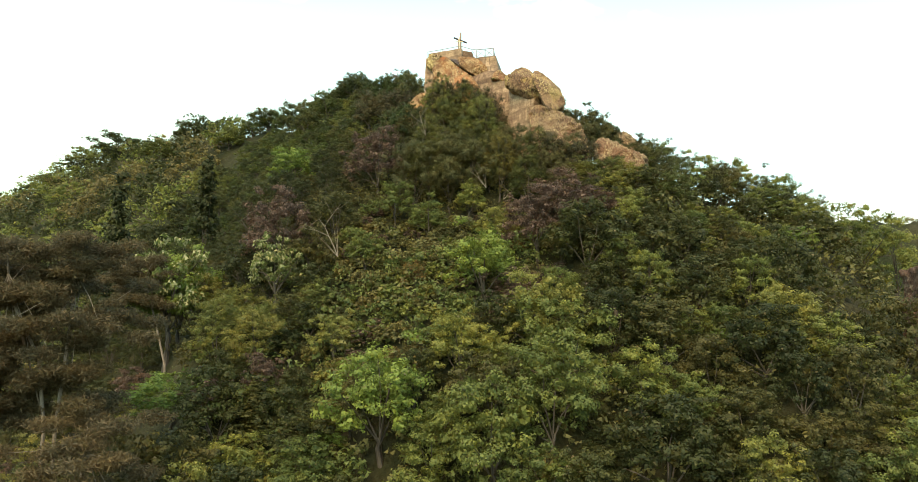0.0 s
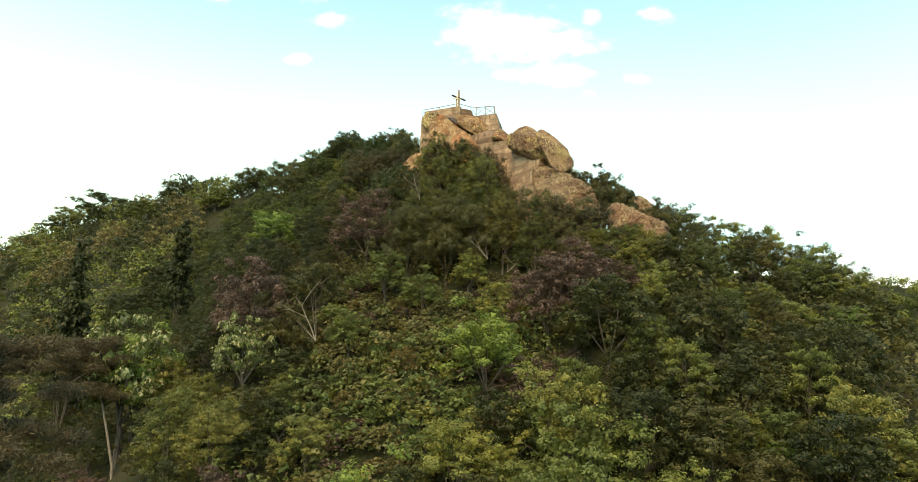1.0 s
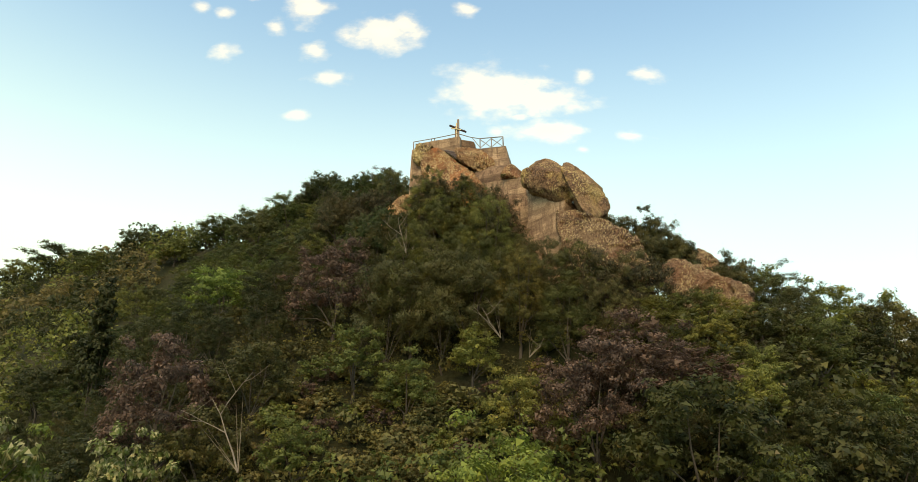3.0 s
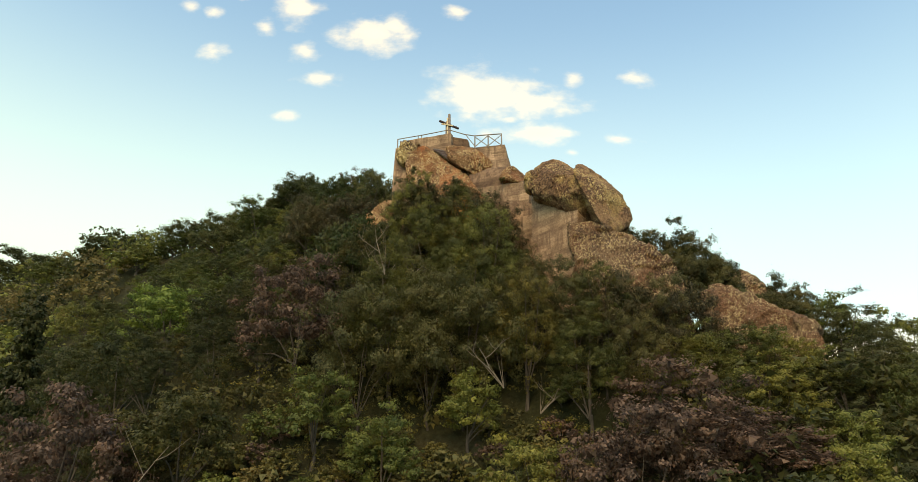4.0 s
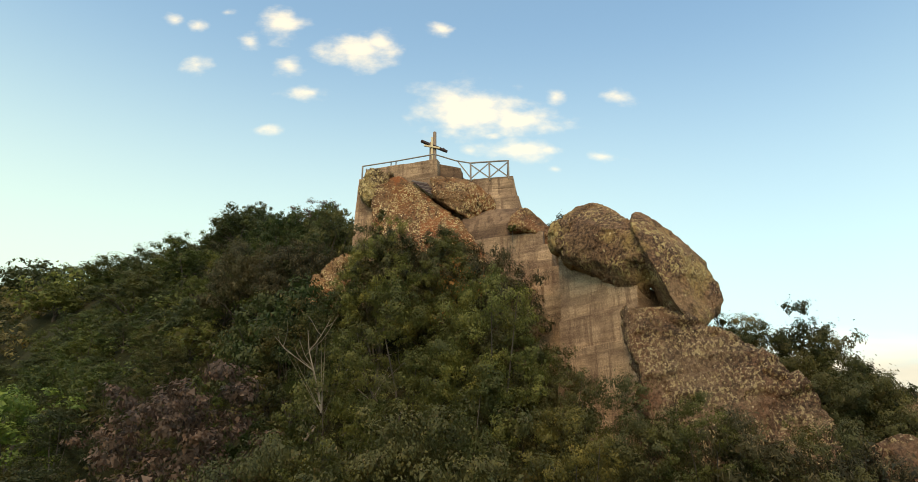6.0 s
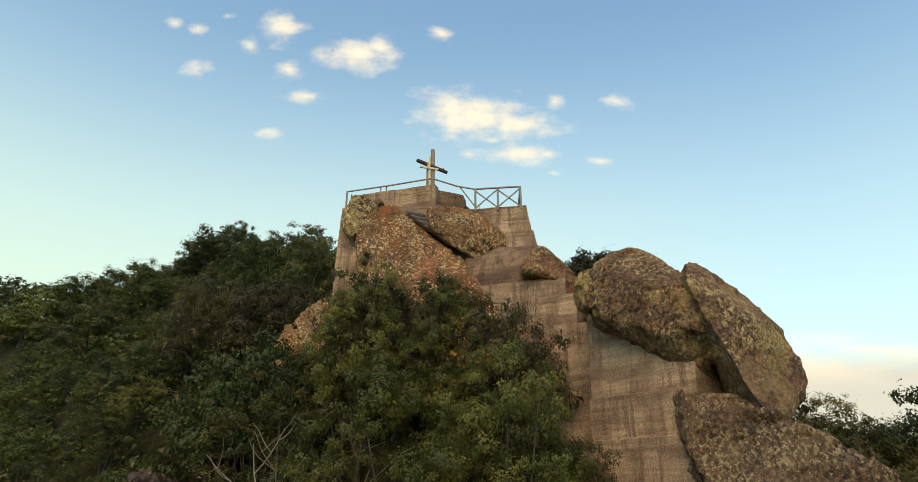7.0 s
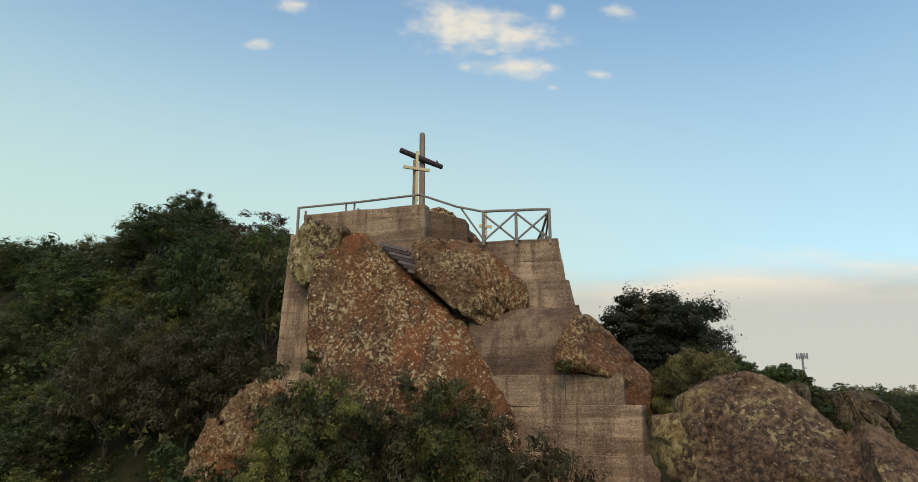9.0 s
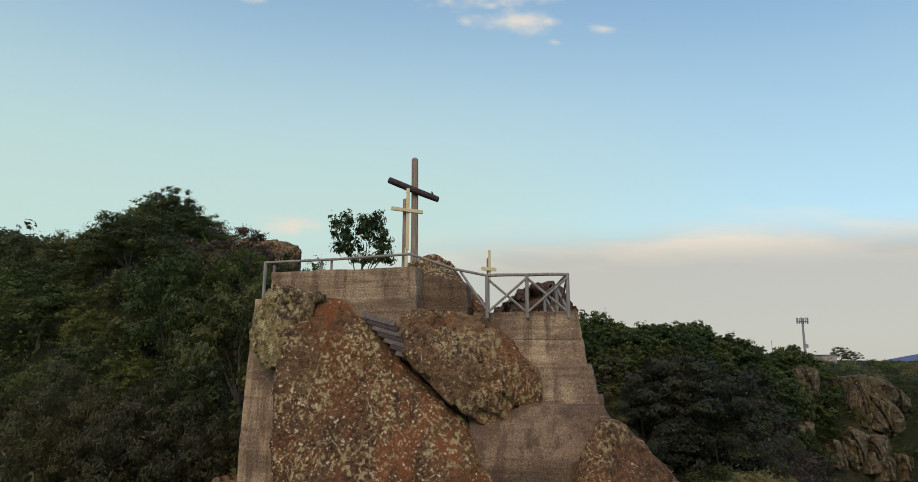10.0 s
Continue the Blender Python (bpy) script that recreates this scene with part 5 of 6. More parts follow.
# single plants that stand out: kind, x, y, height of the top, width
SINGLES = [
    (brown, 9.3, 58.0, 41.6, 1.35), (brown, 6.8, 56.3, 39.2, 1.15), (brown, 12.3, 57.3, 39.4, 1.2), (brown, -17.6, 62.8, 40.6, 1.5), (brown, 4.8, 51.2, 31.5, 0.95), (brown, -9.0, 70.0, 49.6, 1.3),
    (near_dark, 19.4, 66.4, 46.7, 0.7), (mid_oak, 21.5, 66, 46.4, 0.9), (near_dark, 23.5, 66, 46.1, 0.9), (mid_oak, 25.5, 66, 45.5, 0.9), (near_dark, 27.4, 66, 45.0, 0.9), (mid_oak, 29.3, 66, 44.4, 0.9), (near_dark, 31.2, 66, 43.8, 0.9), (mid_oak, 33.4, 65.5, 42.8, 1.0), (near_dark, 35.6, 65, 41.7, 1.0),
    (mid_oak, 28.2, 60, 40.0, 0.9), (mid_oak, 32.6, 60, 39.0, 1.0), (mid_oak, 37.6, 60, 38.6, 1.15), (mid_oak, 40.6, 60, 36.6, 1.1),
    (bright, 2.0, 52.2, 35.4, 1.25), (bright, -20.6, 79.2, 50.2, 1.25), (bright, -28.0, 65.5, 35.8, 1.5), (bright, -21.3, 50.0, 23.2, 1.4),
    (flowering, -16.3, 57.6, 35.2, 1.2), (flowering, -28.6, 64.2, 36.2, 1.0),
    (crag_light, -2.4, 74.6, 57.4, 0.85), (crag_oak, 0.8, 74.2, 56.9, 0.8), (crag_oak, 1.2, 73.4, 55.2, 0.75), (crag_oak, -0.8, 71.2, 54.0, 1.2),
    (crag_light, 2.3, 70.2, 53.6, 1.15), (near_dark, -4.9, 73.0, 53.8, 0.9), (crag_scrub, 3.6, 71.4, 52.2, 0.7), (crag_oak, 1.0, 67.8, 50.0, 0.9), (crag_oak, -3.2, 68.2, 50.0, 0.9), (crag_scrub, -1.0, 66.4, 48.6, 0.9), (crag_scrub, 0.9, 65.6, 47.8, 0.9), (crag_scrub, -4.8, 66.8, 48.4, 0.9),
    (dense_oak, 8.7, 81.2, 60.9, 1.0), (dense_oak, 9.9, 80.9, 60.5, 1.0), (dense_oak, 9.3, 80.3, 60.3, 0.95), (dense_oak, 7.8, 80.6, 60.0, 0.9), (ridge_bush, 12.4, 69.8, 51.9, 0.7), (ridge_bush, 13.3, 69.5, 50.8, 0.75), (ridge_bush, 14.5, 69.3, 52.0, 0.9), (ridge_bush, 15.4, 69.3, 51.0, 0.85), (ridge_bush, 16.4, 69.4, 50.4, 0.8), (ridge_bush, 17.3, 69.6, 49.7, 0.75), (ridge_bush, 13.9, 68.6, 50.6, 0.8), (ridge_bush, 15.2, 68.2, 50.0, 0.8), (ridge_bush, 16.6, 68.0, 49.2, 0.8), (ridge_bush, 19.8, 68.2, 48.2, 0.7), (ridge_bush, 21.0, 68.0, 47.8, 0.7), (near_dark, -6.4, 75.6, 53.4, 1.0),
        (crag_scrub, 5.6, 67.6, 49.1, 0.7), (crag_scrub, 7.0, 65.8, 48.5, 0.75), (crag_oak, 8.4, 65.3, 48.1, 0.7), (heath, 9.8, 65.2, 47.5, 0.9), (crag_scrub, 11.2, 64.8, 47.2, 0.7), (heath, 12.7, 64.6, 46.9, 0.8), (crag_oak, 4.2, 65.4, 47.6, 0.9), (crag_oak, 6.8, 62.6, 44.8, 0.9), (crag_scrub, 9.6, 62.4, 44.4, 0.8), (crag_oak, 11.8, 61.6, 43.6, 0.8), (near_dark, 5.0, 69.6, 50.2, 0.6), (crag_scrub, 14.3, 67.8, 50.2, 0.8), (crag_scrub, 15.9, 67.5, 49.0, 0.7), (crag_scrub, 17.8, 67.0, 47.6, 0.8), (crag_scrub, 19.4, 66.4, 46.6, 0.8), (near_dark, 20.6, 64.2, 46.0, 0.8),
    (slab_bush, -3.1, 75.5, 56.2, 0.7), (slab_bush, -2.3, 75.6, 57.9, 0.65), (heath, -1.2, 75.3, 56.8, 0.55), (slab_bush, 0.2, 75.4, 57.5, 0.7), (slab_bush, 1.2, 75.3, 57.5, 0.5), (heath, 0.6, 75.0, 56.6, 0.5), (heath, 2.2, 75.0, 56.5, 0.55), (heath, 3.0, 74.4, 55.6, 0.5),
    (near_dark, -5.0, 76.8, 55.4, 0.6), (hill_oak, -6.5, 77.3, 55.5, 0.7), (hill_dark, -7.9, 77.5, 54.7, 0.8), 
    (near_dark, 14.4, 62.9, 44.3, 0.7), (near_oak, 16.0, 61.0, 43.4, 0.7), (near_dark, 17.6, 59.8, 42.4, 0.7), (near_oak, 15.2, 61.9, 43.9, 0.6), (near_oak, 16.9, 60.4, 42.9, 0.6), (near_oak, 13.0, 62.6, 44.2, 0.7), (near_dark, 19.3, 60.4, 43.0, 0.8), (near_dark, 20.8, 61.4, 44.0, 0.8), (near_dark, 16.6, 58.2, 40.0, 0.9), (near_oak, 14.2, 59.4, 41.6, 0.8),
    (russet, 0.3, 74.4, 55.5, 0.6), (russet, -3.8, 55.2, 32.6, 0.8),
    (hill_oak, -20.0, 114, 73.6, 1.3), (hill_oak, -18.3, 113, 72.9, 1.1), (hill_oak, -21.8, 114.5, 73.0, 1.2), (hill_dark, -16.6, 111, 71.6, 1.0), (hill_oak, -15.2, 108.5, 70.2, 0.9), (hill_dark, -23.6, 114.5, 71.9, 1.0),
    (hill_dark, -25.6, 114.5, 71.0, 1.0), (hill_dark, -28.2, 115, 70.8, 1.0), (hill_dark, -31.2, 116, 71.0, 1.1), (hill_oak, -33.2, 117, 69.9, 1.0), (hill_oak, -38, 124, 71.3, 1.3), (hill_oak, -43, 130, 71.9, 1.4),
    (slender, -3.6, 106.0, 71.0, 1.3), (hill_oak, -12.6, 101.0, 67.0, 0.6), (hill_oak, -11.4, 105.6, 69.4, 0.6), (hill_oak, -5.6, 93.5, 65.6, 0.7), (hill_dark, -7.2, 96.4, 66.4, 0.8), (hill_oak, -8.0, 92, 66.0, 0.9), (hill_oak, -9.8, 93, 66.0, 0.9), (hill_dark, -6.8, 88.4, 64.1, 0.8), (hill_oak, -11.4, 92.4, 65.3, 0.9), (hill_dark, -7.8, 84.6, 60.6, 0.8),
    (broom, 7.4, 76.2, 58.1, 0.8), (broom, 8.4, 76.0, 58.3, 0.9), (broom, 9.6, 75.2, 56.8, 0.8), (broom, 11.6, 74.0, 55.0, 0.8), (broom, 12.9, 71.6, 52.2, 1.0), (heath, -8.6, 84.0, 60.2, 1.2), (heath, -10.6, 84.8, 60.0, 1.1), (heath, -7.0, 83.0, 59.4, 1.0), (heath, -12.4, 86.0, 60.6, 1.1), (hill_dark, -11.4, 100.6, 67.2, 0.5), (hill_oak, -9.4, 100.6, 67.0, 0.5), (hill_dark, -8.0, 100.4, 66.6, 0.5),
    *SKYLINE,
    (cypress, -39.6, 74.0, 45.3, 1.15), (cypress, -33.5, 84.0, 50.4, 1.0), (cypress, -13.6, 45.0, 23.2, 0.75),
]
for k, (grove, x, y, top, wide) in enumerate(SINGLES):
    grove.up_to(k, x, y, top, wide, rng.uniform(0, 360))
    taken.append((x, y, 1.0 * wide))


def hidden(x, y):
    """Slopes that lie out of sight, left as bare ground and undergrowth."""
    return (x > 36 or (x > 29 and y < 56) or (x > 24 and 44 < y < 54) or (x > -15 and y > 99) or (x < -24 and y < 49) or (x > 20 and y > 67) or (x > 13.5 and y > 64 and y < 74) or (x > 12 and y > 70) or (x < -36 and y < 55) or (x < -30 and y < 48)
            or (x > -6.5 and y > 97) or (x > -5 and y > 84))


def wood(x0, x1, y0, y1, tries, size, choose, gap, low=False):
    """Plants strewn at random, no two nearer than their crowns allow."""
    for _ in range(tries):
        px, py = rng.uniform(x0, x1), rng.uniform(y0, y1)
        if on_thicket(px, py) != low:
            continue
        s = size * rng.choice((0.7, 0.8, 0.9, 1.0, 1.0, 1.1, 1.25)) * (1.0 if low else 0.72 if by_rocks(px, py) else 0.72 if px > 20 and py > 59 else 0.55 if px > 12.5 and 49 < py < 62 else 1.0)
        if built_over(px, py) or hidden(px, py) or py < (31 if 8 < px < 30 else 33) + 0.8 * max(0, -18 - px) or (px > 27 and py < 37 + 0.75 * (px - 27)) or not free(px, py, gap * s):
            continue
        grove = choose(px, py)
        taken.append((px, py, gap * s))
        grove.plant(rng.randrange(6), set_down(px, py, s, rng.uniform(0, 360), rng.uniform(-6, 6), 0.2, rng.uniform(0.85, 1.15)))


def by_rocks(x, y):
    return 58 < y < 80 and (-10 if y < 66 else -20) < x < 21


def on_shoulder(x, y):
    return y > 78 and -42 < x < 6


def on_thicket(x, y):
    return -11 < x < 6.5 and 47 < y < 66 and not (x > 1 and y < 54)


def front_kind(x, y):
    patch = noise.noise(Vector((x * 0.07, y * 0.07, 3.0)))
    r = rng.random() - 0.2 * patch + (0.2 if x < -13 and y > 48 else 0)
    if y < 64 and r < (0.03 if x > 4 else 0.1):
        return bright
    # shade low on this slope is put into the leaves: mostly dark oaks
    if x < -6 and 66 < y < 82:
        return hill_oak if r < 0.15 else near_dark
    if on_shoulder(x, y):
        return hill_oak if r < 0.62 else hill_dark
    if r < (0.86 if by_rocks(x, y) and -9 < x < 2 else 0.36 if x < -14 and y < 58 else 0.45 if x < -9 and y > 50 else 0.34 if x > 8 else 0.66):
        return near_oak if by_rocks(x, y) or (x < -9 and y > 50) else mid_oak if y > 42 and -20 < x < 34 and (x < 13 or r < 0.4) else near_dark if x > 13 and y > 44 else oak
    if r < 1.03:
        return near_dark if by_rocks(x, y) else dark_oak
    return brown


def low_kind(x, y):
    if by_rocks(x, y):
        return slab_bush if x < -4 else near_shrub
    return shrub if rng.random() < 0.5 else green_shrub


def thicket_kind(x, y):
    r = rng.random() + 0.3 * noise.noise(Vector((x * 0.2, y * 0.2, 9.0)))
    return slope_shrub if r < 0.58 else thicket if r < 0.88 else withered


for x, y, wide in ((-8.5, 58.5, 0.7), (-3.0, 62.5, 0.75), (3.4, 59.0, 0.7), (-6.5, 64.2, 0.8), (1.0, 64.0, 0.7), (-9.6, 50.5, 0.7)):
    mid_oak.plant(int(abs(x)), set_down(x, y, wide, 40 * x))
    taken.append((x, y, wide))
wood(-11, 6.5, 47, 66, 2600, 1.05, thicket_kind, 0.62, True)
wood(-40, -4, 79, 118, 2600, 0.68, front_kind, 1.5)
wood(-46, -32, 92, 112, 300, 1.0, front_kind, 1.5)
wood(-44, 36, 31, 92, 5500, 1.05, front_kind, 1.48)
wood(-28, 36, 31, 57, 2600, 0.7, front_kind, 1.12)
wood(-14, 24, 50, 78, 1200, 0.95, low_kind, 0.95)


def leaf_sheet(name, label, category, spots, mat, seed, leaves, size, radius, height, clumps=14):
    """Woods or undergrowth too many to count, as one sheet of leaf clumps."""
    rng = np.random.default_rng(seed)
    sets = []
    for x, y, s in spots:
        c, p, facing, _ = crown_points(rng, radius * s, height * s, 0.1, clumps, leaves, 0.34, 0.0)
        sets.append(leaf_cards(rng, p + [x, y, height_at(x, y) - 0.2], facing, size * s, 0.8, False))
    v = np.concatenate(sets)
    ob = new(name, leaf_mesh(name, v, mat))
    return tagged(ob, label, category, kind="stuff")


def scatter(x0, x1, y0, y1, step, low, high, keep=lambda x, y: True):
    out = []
    for j in range(int((y1 - y0) / step)):
        for i in range(int((x1 - x0) / step)):
            x, y = x0 + (i + rng.uniform(0.05, 0.95)) * step, y0 + (j + rng.uniform(0.05, 0.95)) * step
            if not built_over(x, y) and keep(x, y):
                out.append((x, y, rng.uniform(low, high)))
    return out


far_spots = (scatter(-150, -46, 60, 200, 5.2, 0.8, 1.3, lambda x, y: y > 60 - 0.9 * (x + 46)) + scatter(-46, 62, 110, 185, 4.6, 0.75, 1.25, lambda x, y: (y > 130 or x > -4) and x < 8)
             + scatter(48, 90, 118, 143, 4.2, 0.55, 1.0)  + scatter(62, 130, 152, 175, 6.5, 0.35, 0.7) + scatter(62, 230, 175, 330, 11, 0.3, 0.7))
rng.shuffle(far_spots)
cut = (len(far_spots) // 4, len(far_spots) * 3 // 4)
for k, (mat, tone, share) in enumerate(((GREEN, "green", far_spots[:cut[0]]), (DARK, "dark-green", far_spots[cut[0]:cut[1]]), (OLIVE, "olive-brown", far_spots[cut[1]:]))):
    leaf_sheet("far_woods", "dense %s woods on the hills behind" % tone, "woods", share, mat, 300 + k, 620, 0.36, 3.0, 5.2, 26)
mound_spots = scatter(6, 62, 141, 168, 2.7, 0.45, 0.78)
rng.shuffle(mound_spots)
leaf_sheet("far_woods", "dense dark-green woods on the mound across the gully", "woods", mound_spots[:110], SHADED_GREEN, 304, 1300, 0.46, 3.0, 5.2, 30)
leaf_sheet("far_woods", "dense green woods on the mound across the gully", "woods", mound_spots[110:], SHADED_GREEN, 305, 1300, 0.46, 3.0, 5.2, 30)
leaf_sheet("gully_bushes", "purple-brown bushes filling the gully", "bushes", scatter(14, 52, 112, 143, 2.8, 0.55, 0.9), PURPLE, 306, 1100, 0.28, 3.0, 5.2, 26)
leaf_sheet("gully_bushes", "dark-green bushes on the flank of the mound", "bushes", scatter(16, 42, 131, 146, 2.0, 0.38, 0.62), SHADED_GREEN, 308, 700, 0.34, 3.0, 4.6, 22)
leaf_sheet("undergrowth", "dark low bushes between the trees of the hill", "undergrowth", scatter(-40, -4, 79, 118, 2.5, 0.7, 1.2), SHADED_GREEN, 312, 230, 0.17, 1.7, 1.8)
leaf_sheet("undergrowth", "low olive bushes below the crag", "undergrowth", scatter(-14, 14, 58, 75, 2.2, 0.7, 1.1), MID_GREEN, 313, 420, 0.11, 1.5, 1.5)
leaf_sheet("cliff_bushes", "dark bushes between the cliff pillars", "bushes", scatter(50, 82, 151, 160, 1.6, 0.3, 0.46) + scatter(42, 58, 140, 150, 1.9, 0.3, 0.4), SHADED_GREEN, 307, 600, 0.34, 3.0, 4.6)
leaf_sheet("undergrowth", "low mixed green undergrowth covering the slope", "undergrowth", scatter(-42, 44, 34, 64, 2.4, 0.8, 1.3), OLIVE, 310, 110, 0.25, 1.6, 1.4)
# dark leaves above y = 64 hold the slope's shade in their colour
leaf_sheet("undergrowth", "low dark undergrowth covering the upper slope", "undergrowth", scatter(-42, 44, 64, 90, 2.4, 0.8, 1.3), DARK, 315, 130, 0.22, 1.6, 1.4)
leaf_sheet("undergrowth", "dense low green bushes between the trees of the slope", "undergrowth", scatter(-26, 10, 33, 60, 2.6, 0.8, 1.5), GREEN, 311, 260, 0.2, 1.7, 2.2)
leaf_sheet("undergrowth", "dense low dark-green bushes between the trees of the slope", "undergrowth", scatter(10, 36, 33, 62, 2.4, 0.8, 1.5), DARK, 314, 260, 0.2, 1.7, 2.2)


# ---- pines with bare trunks, dead branches ----
def build_pine(stem, crown, seed, label, wide, tall, trunk=0.09):
    """A thin-crowned pine: stem path and layered tufts of needles round its top."""
    x, y = stem[0][:2]
    ob = thing("pine", label, "tree", (x, y, stem[0][2]), FRONT)
    r = np.random.default_rng(seed)
    path = [tuple(a - b for a, b in zip(p, stem[0])) for p in stem]
    path[0] = (0, 0, -0.8)
    top = np.array(path[-1])
    ends = top + np.stack([r.normal(0, wide * 0.6, crown), r.normal(0, wide * 0.5, crown), r.uniform(-tall, 1.1, crown)], -1)
    idx = r.integers(0, crown, crown * 900)
    o = unit(r, len(idx)) * np.array([1.25, 1.25, 0.5])
    v = leaf_cards(r, ends[idx] + o * r.uniform(0.3, 1, (len(idx), 1)), unit(r, len(idx)) + [0, 0, 0.5], 0.26, 0.2, False)
    part("trunk", limbs(seed, ends, 1, trunk, 14, path), PALE_BARK, ob)
    part("needles", leaf_mesh("needles", v, NEEDLE), NEEDLE, ob)


build_pine([(-27.3, 62.0, 20.0), (-27.6, 62, 23.5), (-28.6, 62.0, 27.0), (-29.6, 62.0, 30.2), (-30.3, 62, 32.6)], 44, 401, "leaning pine with a long bare trunk and thin crown", 2.6, 3.6)
build_pine([(-23.4, 38.0, 12.5), (-23.5, 38, 20.6), (-24.2, 38.0, 24.5), (-26.2, 38.0, 28.0), (-26.6, 38, 30.0)], 60, 402, "brownish pine with a pale forked trunk", 2.7, 9.5)
build_pine([(-22.9, 38.4, 12.5), (-23.1, 38.4, 20.6), (-22.9, 38.4, 24.5), (-22.8, 38.4, 28.0), (-22.7, 38.4, 30.2)], 60, 403, "brownish pine with a pale straight trunk", 2.7, 9.5)
build_pine([(-29.0, 39.0, 12.0), (-29.0, 39, 18.6), (-28.8, 39.0, 22.5), (-28.7, 39.0, 27.0), (-28.6, 39.0, 29.6)], 60, 404, "brownish pine with a pale straight trunk", 2.7, 9.0)
build_pine([(-19.5, 35.0, 9.0), (-19.6, 35, 14.6), (-19.5, 35.0, 17.5), (-19.4, 35.0, 19.0), (-19.4, 35.0, 20.2)], 50, 405, "low brownish pine on the lower slope", 2.6, 5.5)


def build_snag(x, y, top, lean, label, seed, tall=3.4, thick=0.05):
    """A dead, bleached stem that forks again and again; top is its highest point, lean its tilt to the side."""
    ob = thing("dead_branch", label, "branch", (x, y, top - tall), "dead branches on the slope")
    r = random.Random(seed)
    bm = bmesh.new()

    def grow(start, way, length, thin, depth):
        pts, p, d = [start], start, way.normalized()
        for _ in range(4):
            d = (d + Vector((r.uniform(-0.3, 0.3), r.uniform(-0.2, 0.2), r.uniform(-0.15, 0.28)))).normalized()
            p = p + d * length / 4
            pts.append(p)
        first = len(bm.verts)
        tube(pts, [thin * (1 - 0.17 * i) for i in range(5)], 6 if depth == 0 else 5, bm)
        if depth:
            bm.verts.ensure_lookup_table()
            bm.faces.new((bm.verts[0], bm.verts[1], bm.verts[first]))
        if depth < 2:
            for k in range(2):
                side = 1 if k % 2 else -1
                turn = Vector((side * r.uniform(0.9, 1.7), r.uniform(-0.6, 0.2), r.uniform(-0.3, 0.2)))
                grow(pts[2 + k % 3], d + turn, length * r.uniform(0.45, 0.7), thin * 0.6, depth + 1)

    grow(Vector((0, 0, -1.4)), Vector((lean, 0, 1)), tall * 0.75 + 1.2, thick, 0)
    part("stem", bm, PALE_BARK, ob)


BARE = "bleached forked dead branches sticking out of shrubs"
build_snag(-10.6, 56.2, 38.3, -0.25, "bleached dead stem standing among shrubs", 1, 3.9)
build_snag(-5.0, 71.8, 52.2, 0.35, "bleached forked dead tree below the flank wall", 2, 3.8, 0.05)
build_snag(-3.4, 71.2, 51.6, 0.9, "bleached forked dead tree below the flank wall", 3, 3.0, 0.04)
build_snag(2.7, 62.6, 43.6, -0.5, BARE, 4, 1.4, 0.04)
build_snag(4.4, 62.4, 42.0, 1.2, BARE, 5, 1.0, 0.035)
build_snag(-3.6, 66.6, 51.2, -0.4, BARE, 6, 2.2, 0.035)
build_snag(12.5, 47.0, 29.5, 0.8, BARE, 7, 2.2, 0.05)
build_snag(18.5, 52.0, 35.5, -0.6, BARE, 8, 2.2, 0.05)
build_snag(4.5, 44.5, 24.8, 0.9, BARE, 9, 2.0, 0.05)


# ---- on the plateau behind ----
STEEL = wood_material("mast_steel", (0.3, 0.3, 0.31), (0.18, 0.18, 0.19))


def build_mast():
    ob = thing("antenna_mast", "tall grey telecom mast with a ring of antennas", "mast", (207, 400, 57))
    part("pole", tube([(0, 0, -3), (0, 0, 10), (0, 0, 24.5)], [0.8, 0.65, 0.5], 10), STEEL, ob)
    ring = tube([(2.6 * math.cos(a), 2.6 * math.sin(a), 22.6) for a in (math.tau * k / 16 for k in range(17))], [0.16] * 17, 6)
    part("ring", ring, STEEL, ob)
    for k in range(8):
        a = math.tau * k / 8
        part("antenna", plank((0.5, 0.35, 3.2), (2.7 * math.cos(a), 2.7 * math.sin(a), 23.0), (0, 0, math.degrees(a)), 0.05), STEEL, ob)
    for k in range(4):
        a = math.tau * k / 4
        part("arm", tube([(0, 0, 22.6), (2.6 * math.cos(a), 2.6 * math.sin(a), 22.6)], [0.12, 0.12], 6), STEEL, ob)
    part("cabinet", plank((1.6, 1.0, 2.0), (0.9, -0.3, 9.5), (0, 0, 10), 0.05), STEEL, ob)


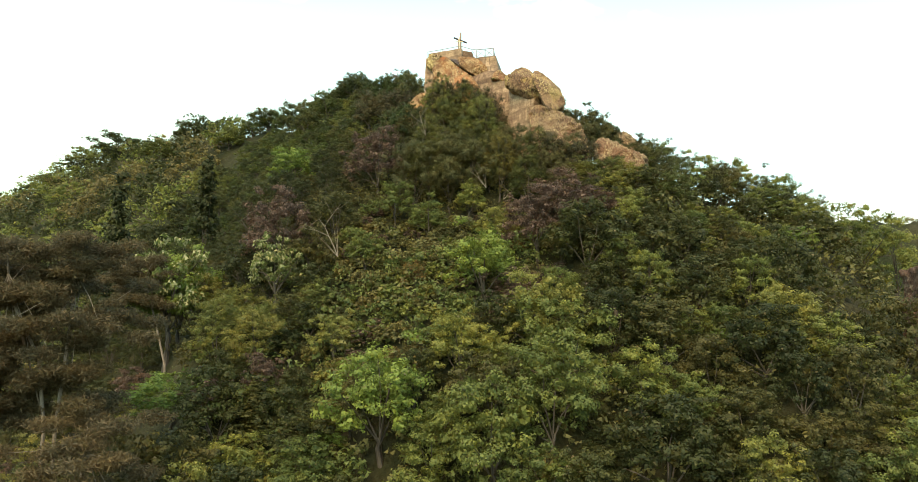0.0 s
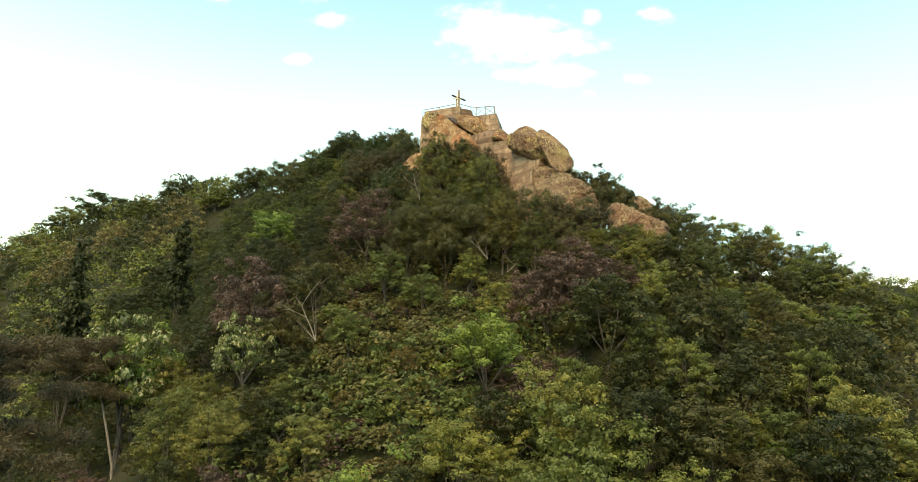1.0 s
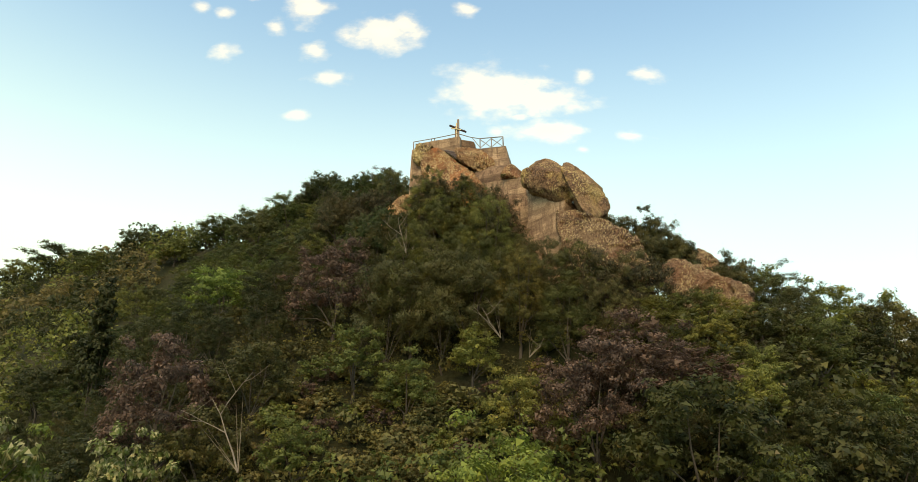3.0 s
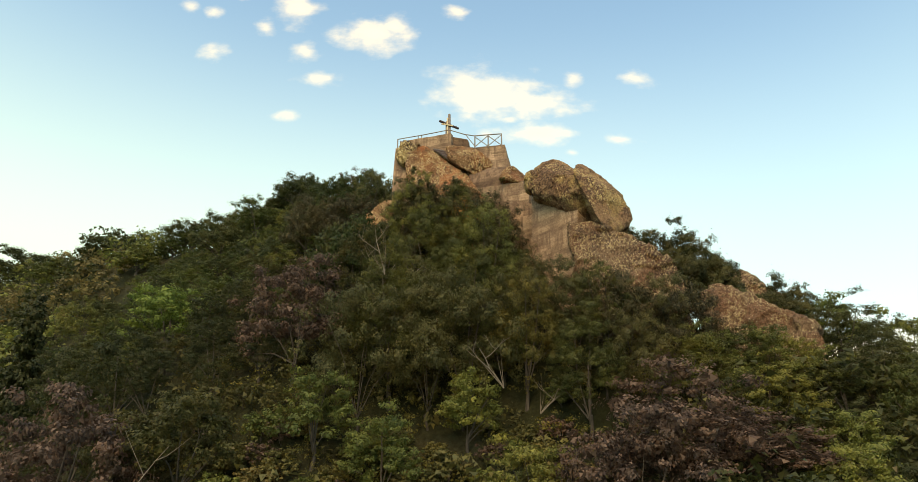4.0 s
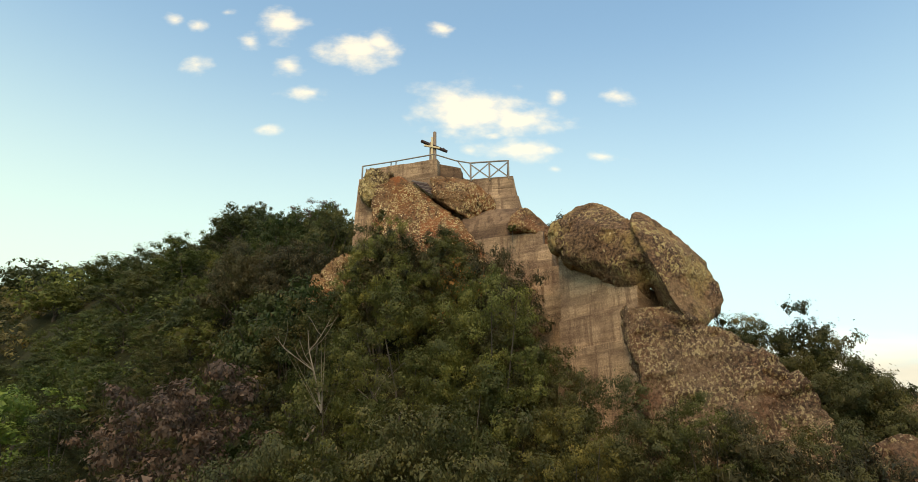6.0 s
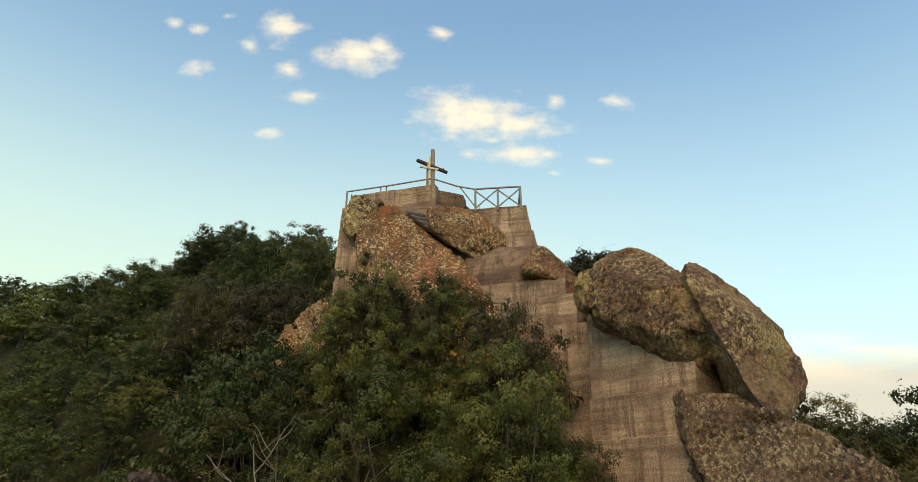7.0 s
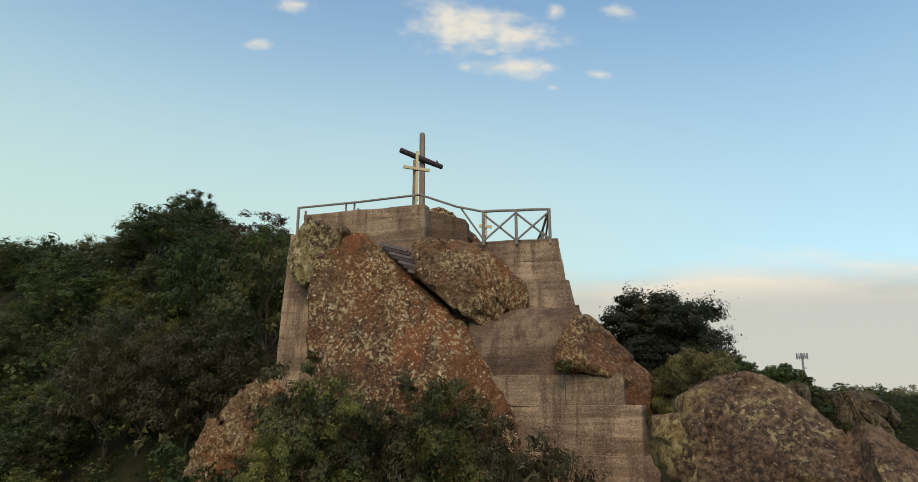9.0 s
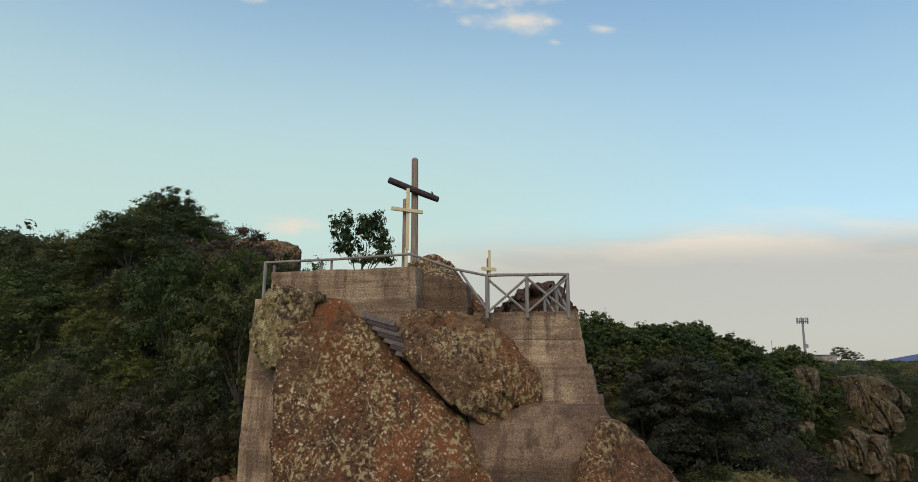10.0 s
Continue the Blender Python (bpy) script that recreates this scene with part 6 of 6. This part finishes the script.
build_mast()
WALL_PAINT = concrete_material("hut_plaster", (0.545, 0.473, 0.414), (0.273, 0.227, 0.184))
hut = thing("hut", "low pale equipment hut beside the mast", "hut", (217, 398, height_at(217, 398)))
part("wall", plank((9, 5, 5), (0, 0, 2.2), (0, 0, 8), 0.06), WALL_PAINT, hut)
part("roof", plank((9.8, 5.8, 0.4), (0, 0, 4.9), (0, 0, 8), 0.06), STEEL, hut)
for x, y, h in ((175, 400, 7), (192, 405, 8), (150, 330, 10)):
    pole = thing("pole", "thin far-off service pole on the plateau", "pole", (x, y, height_at(x, y)), "service poles")
    part("shaft", tube([(0, 0, -1), (0, 0, h)], [0.14, 0.1], 6), STEEL, pole)

for x, y, w, h in ((228, 402, 8.0, 7.5), (236, 404, 7.5, 6.5), (171, 398, 6.0, 5.0), (116, 285, 6.5, 6.5), (121, 287, 6.0, 5.0)):
    dark_oak.plant(0, Matrix.Translation((x, y, height_at(x, y) - 0.4)) @ Matrix.Diagonal((w / 4.2, w / 4.2, h / 4.6, 1)))

# the haze of distance is put into the ridge's blue base colour
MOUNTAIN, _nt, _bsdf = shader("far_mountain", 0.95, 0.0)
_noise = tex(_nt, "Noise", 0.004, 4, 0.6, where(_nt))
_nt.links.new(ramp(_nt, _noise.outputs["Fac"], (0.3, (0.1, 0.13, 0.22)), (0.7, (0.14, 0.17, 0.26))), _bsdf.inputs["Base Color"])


def build_backdrop():
    """A far mountain ridge on the horizon."""
    n = 60
    verts, faces = [], []
    for i in range(n + 1):
        a = radians(34.5 + 40 * i / n)
        s = i / n
        h = 15 + 85 * min(1, s * 6) + 30 * math.sin(2.6 * s) + 9 * math.sin(19 * s)
        for r, z in ((3900, -20), (4300, h)):
            verts.append((r * math.sin(a), r * math.cos(a), z))
    for i in range(n):
        faces.append((2 * i, 2 * i + 2, 2 * i + 3, 2 * i + 1))
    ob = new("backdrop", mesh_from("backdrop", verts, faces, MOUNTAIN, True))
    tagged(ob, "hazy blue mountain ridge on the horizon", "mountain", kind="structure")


build_backdrop()


# small plants in the cracks of rock and wall
sprig = family(1, "small_plant", "small leafy plant growing from a crack", "plant", "plants in cracks", MID_GREEN, BARK, 501, 0.3, 0.4, 0.05, 14, 240, 0.07, trunk=0.012)
for k, (x, y, z, size) in enumerate([(8.3, 71.0, 56.3, 0.5), (8.7, 71.3, 56.25, 0.6), (9.3, 71.2, 56.3, 0.45), (4.2, 75.65, 57.65, 0.9)]):
    sprig.plant(0, Matrix.Translation((x, y, z)) @ pose(0, 0, 0, 0, 0, 70 * k) @ Matrix.Diagonal((size, size, size, 1)))
